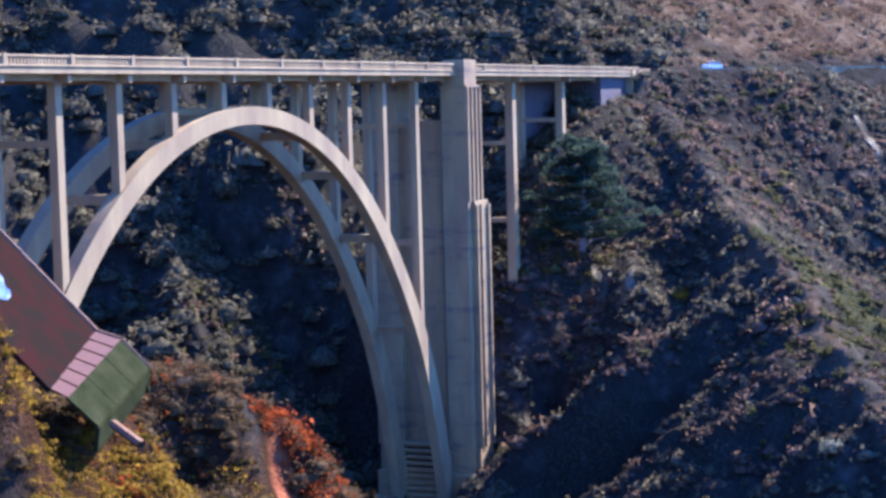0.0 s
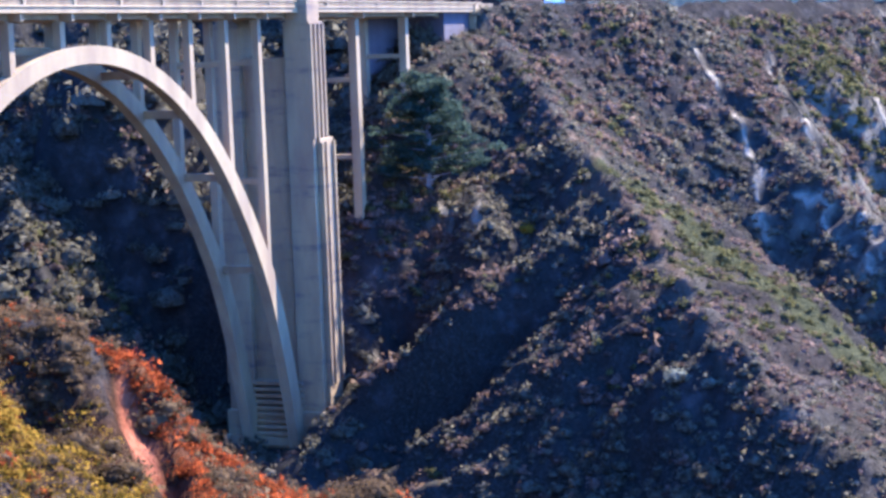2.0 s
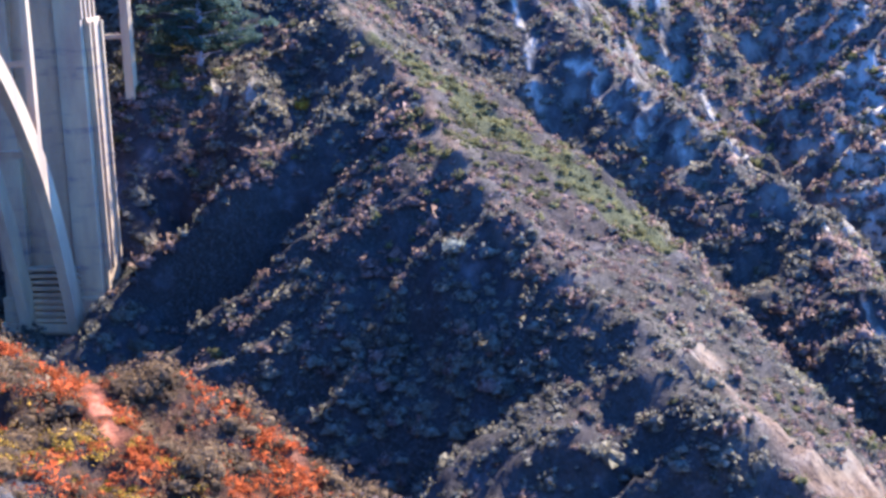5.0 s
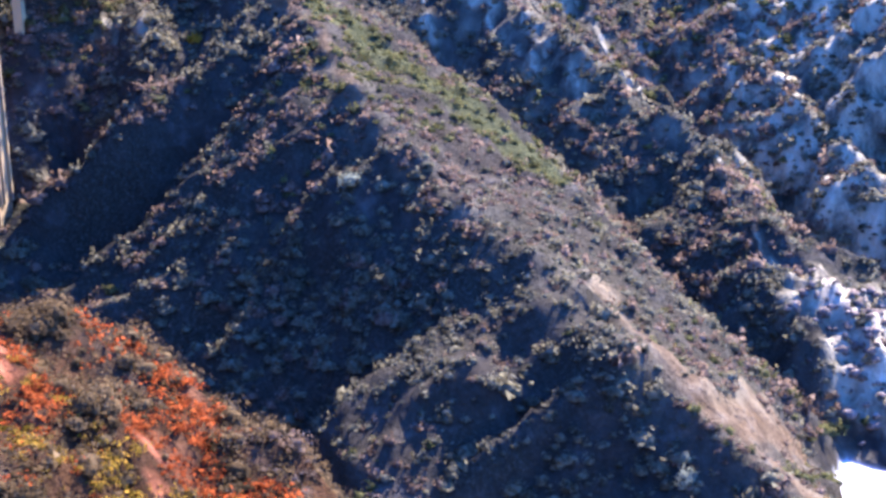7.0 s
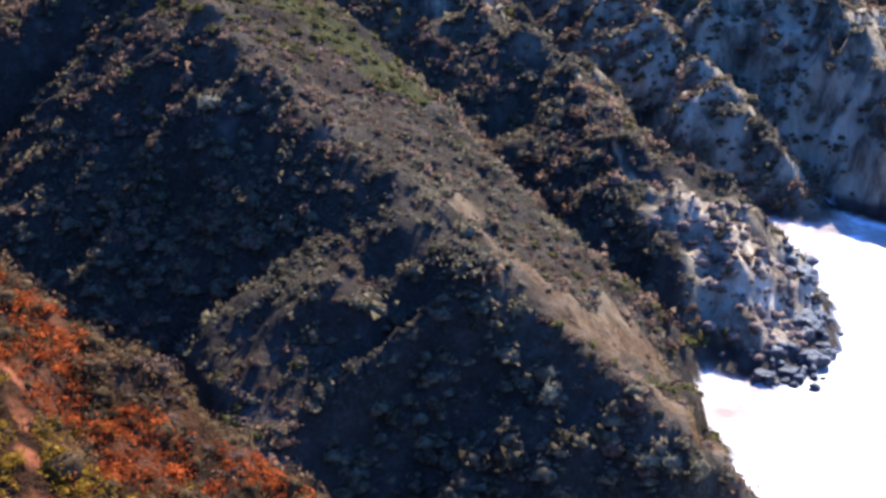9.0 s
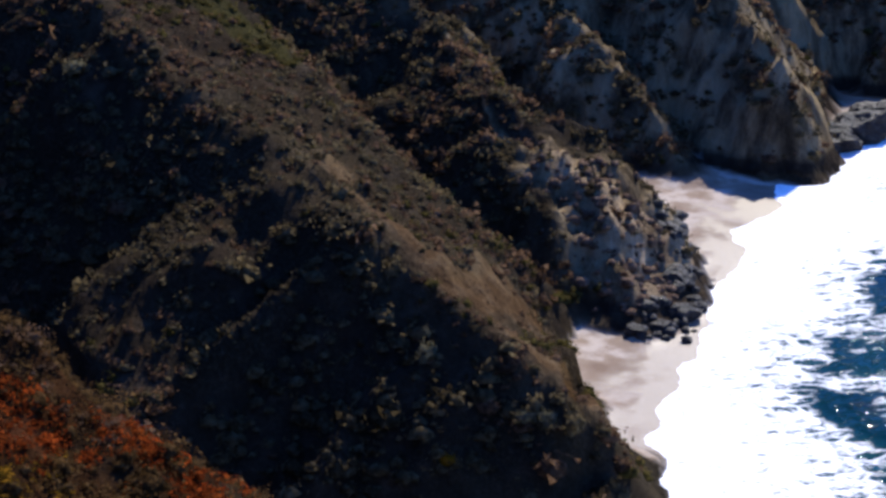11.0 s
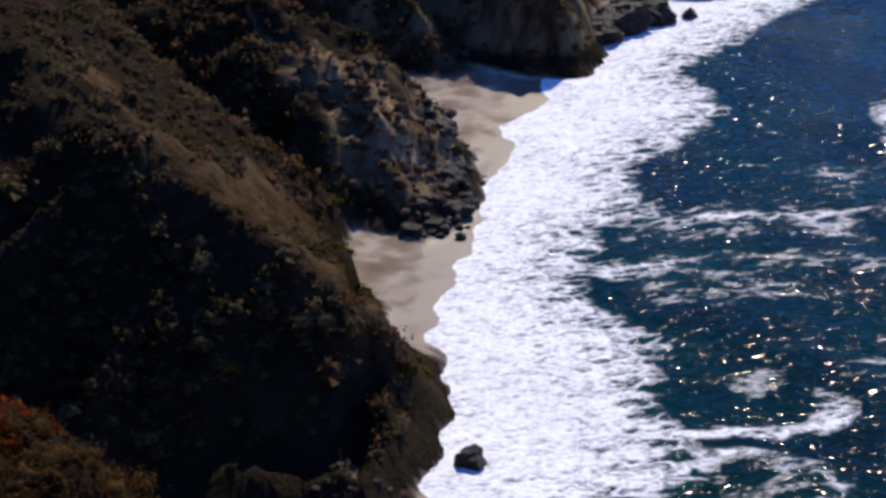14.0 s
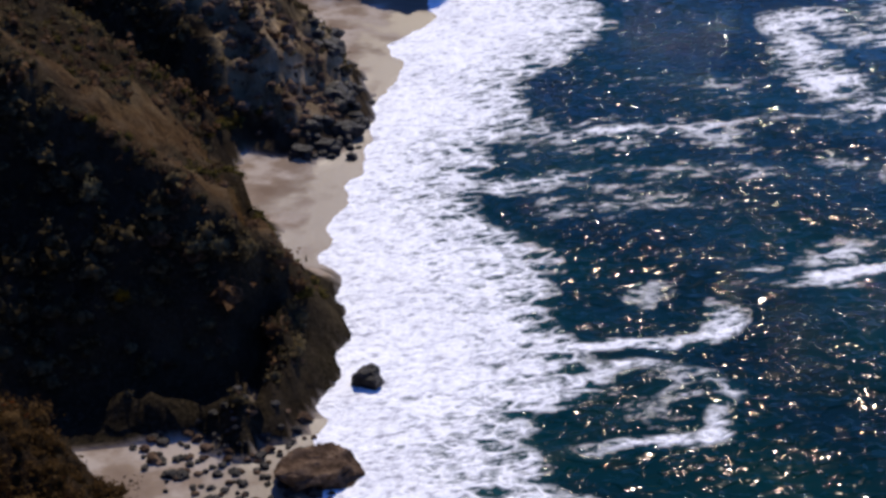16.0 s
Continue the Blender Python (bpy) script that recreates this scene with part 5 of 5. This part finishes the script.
def boulder(x, y, z, r, seed, label, group, squash=0.7, mat=None):
    """A broken rock: a ball cut by planes, then roughened."""
    g = random.Random(seed)
    cuts = []
    for _ in range(16):
        n = Vector((g.gauss(0, 1), g.gauss(0, 1), g.gauss(0, 0.8))).normalized()
        cuts.append((n, g.uniform(0.62, 0.95)))
    bm = bmesh.new()
    bmesh.ops.create_icosphere(bm, subdivisions=5 if r > 2.5 else 4 if r > 1.2 else 3 if r > 0.7 else 2, radius=1.0)
    for v in bm.verts:
        p = v.co.normalized()
        reach = min([1.15] + [c / p.dot(n) for n, c in cuts if p.dot(n) > 0.05])
        rough = noise.fractal(p * 2.2 + Vector((seed, seed * 2, 0)), 0.8, 2.2, 6) * 0.16 + noise.noise(p * 1.1 + Vector((0, seed, 9))) * 0.22
        v.co = p * reach * (1 + rough)
        v.co.z *= squash
    bmesh.ops.scale(bm, vec=(r, r, r), verts=bm.verts)
    ob = part("boulder", bm, mat or ROCK, None)
    ob.location = (x, y, z)
    return tagged(ob, label, "rock", group)


boulder(-28.4, -117.8, 0.4, 1.7, 3, "dark wet boulder standing in the surf", "rocks in the surf")
boulder(-43.0, -111.0, 0.2, 3.6, 5, "large brown rock at the edge of the surf", "rocks in the surf", 0.6, BROWN_ROCK)
boulder(121.0, -166.0, 1.5, 5.5, 8, "dark jagged sea stack rising from the foam", "sea stacks", 0.8)
boulder(128.0, -172.0, 1.5, 6.0, 9, "dark jagged sea stack rising from the foam", "sea stacks", 0.75)
boulder(116.0, -161.0, 1.0, 4.0, 10, "dark jagged sea stack rising from the foam", "sea stacks", 0.7)
boulder(126.5, -180.0, 0.6, 1.6, 11, "small reddish rock beside the sea stacks", "sea stacks")
for i in range(230):
    x, y = random.uniform(-48, -33.5), random.uniform(-112, -95)
    if y > -98.5 + (x + 40) * 0.4 + random.gauss(0, 0.8):
        continue
    z = float(height_at(np.array([x]), np.array([y]))[0])
    boulder(x, y, z + 0.08, random.uniform(0.22, 0.4) + 0.45 * random.random() ** 4, i + 20, "grey cobble on the sand beach", "beach cobbles", 0.6, random.choice((ROCK, ROCK, BROWN_ROCK)))
scree = []
for i in range(70):
    a, b = random.random(), random.gauss(0, 1)
    x, y = 29 + 34 * a, -121.0 - 7 * math.sin(a * 2.2) + b * 1.8
    z = float(height_at(np.array([x]), np.array([y]))[0])
    scree.append((x, y, max(z, -0.1), random.uniform(0.3, 1.1)))


def rubble(name, places, label, mat=None):
    bm = bmesh.new()
    bmesh.ops.create_icosphere(bm, subdivisions=2, radius=1.0)
    unit = np.array([v.co[:] for v in bm.verts])
    tri = np.array([[v.index for v in f.verts] for f in bm.faces])
    bm.free()
    g = np.random.default_rng(5)
    co, fs = [], []
    for k, (x, y, z, r) in enumerate(places):
        p = unit * (1 + g.normal(0, 0.16, (len(unit), 1))) * g.uniform(0.6, 1.3, 3) * r
        p[:, 2] *= 0.75
        co.append(p + (x, y, z + 0.1 * r))
        fs.append(tri + k * len(unit))
    me = fast_mesh(name, np.concatenate(co), np.concatenate(fs))
    me.materials.append(mat or ROCK)
    return tagged(new(name, me), label, "rocks", kind="stuff")


rubble("shore_rubble", scree, "broken dark rocks strewn along the foot of the cliffs")
broken = []
for i in range(240):
    a = random.random() * (len(BARE_TIP) - 1)
    p, q = BARE_TIP[int(a)], BARE_TIP[int(a) + 1]
    x, y = p[0] + (q[0] - p[0]) * (a % 1) + random.gauss(0, 3.0), p[1] + (q[1] - p[1]) * (a % 1) - 0.5 + random.gauss(0, 4.2)
    z = float(height_at(np.array([x]), np.array([y]))[0])
    if z > 0.6:
        broken.append((x, y, z, random.uniform(0.2, 0.5) + 0.7 * random.random() ** 4))
rubble("broken_ledges", broken, "broken brown rocks over the bare end of the spur", BROWN_ROCK)
for i, (x, y, r) in enumerate(((45, -126.2, 1.8), (53, -127.2, 2.0), (37, -126.0, 1.7), (33, -123.0, 1.5), (63, -127.6, 1.8), (31, -119.6, 1.3), (57, -129.2, 1.3), (40.5, -128.4, 1.2))):
    boulder(x, y, float(height_at(np.array([x]), np.array([y]))[0]) + 0.1 * r, 1.25 * r, i + 100, "dark rock at the foot of the spur", "rocks at the foot of the spur", 0.6)

# ---- a car on the coast road ----
PAINT = make_plain("white_car_paint", (0.68, 0.5, 0.3), (0.72, 0.54, 0.34), 3.0, 0.4)
CAR_GLASS = make_plain("dark_car_glass", (0.015, 0.018, 0.02), (0.03, 0.035, 0.04), 1.0, 0.08)
TYRE = make_plain("black_rubber", (0.015, 0.015, 0.015), (0.03, 0.03, 0.03), 8.0, 0.85)
RIM = make_plain("grey_alloy", (0.4, 0.4, 0.4), (0.5, 0.5, 0.5), 4.0, 0.35, 0.9)


def car(x, y, z, heading):
    c = empty("parked_car", (0, 0, 0), "small white hatchback on the asphalt coast road", "car")
    side = [(-2.1, 0.35), (-2.15, 0.75), (-1.95, 0.95), (-0.9, 1.02), (2.0, 1.0), (2.12, 0.8), (2.1, 0.35)]
    bm = extruded(side, -0.87, 0.87)
    bmesh.ops.bevel(bm, geom=list(bm.edges), offset=0.06, segments=2, affect="EDGES")
    part("body", bm, PAINT, c, "glossy white car body")
    bm = extruded([(-0.95, 1.0), (-0.25, 1.46), (1.35, 1.48), (1.95, 1.0)], -0.74, 0.74)
    bmesh.ops.bevel(bm, geom=list(bm.edges), offset=0.05, segments=2, affect="EDGES")
    cabin = part("cabin", bm, CAR_GLASS, c, "dark tinted windows")
    part("roof", extruded([(-0.3, 1.44), (-0.2, 1.5), (1.3, 1.52), (1.42, 1.46)], -0.72, 0.72), PAINT, cabin, "white car roof")
    for wx in (-1.35, 1.3):
        for wy in (-0.8, 0.8):
            bm = bmesh.new()
            bmesh.ops.create_cone(bm, cap_ends=True, segments=20, radius1=0.33, radius2=0.33, depth=0.2, matrix=pose(wx, wy, 0.33, 90, 0, 0))
            wheel = part("wheel", bm, TYRE, c, "black rubber tyre")
            bm = bmesh.new()
            bmesh.ops.create_cone(bm, cap_ends=True, segments=14, radius1=0.2, radius2=0.2, depth=0.22, matrix=pose(wx, wy, 0.33, 90, 0, 0))
            part("rim", bm, RIM, wheel, "grey metal rim")
    c.matrix_world = pose(x, y, z, 0, 0, heading)
    return c


car(163.0, -8.6, 80.86, -22.5)
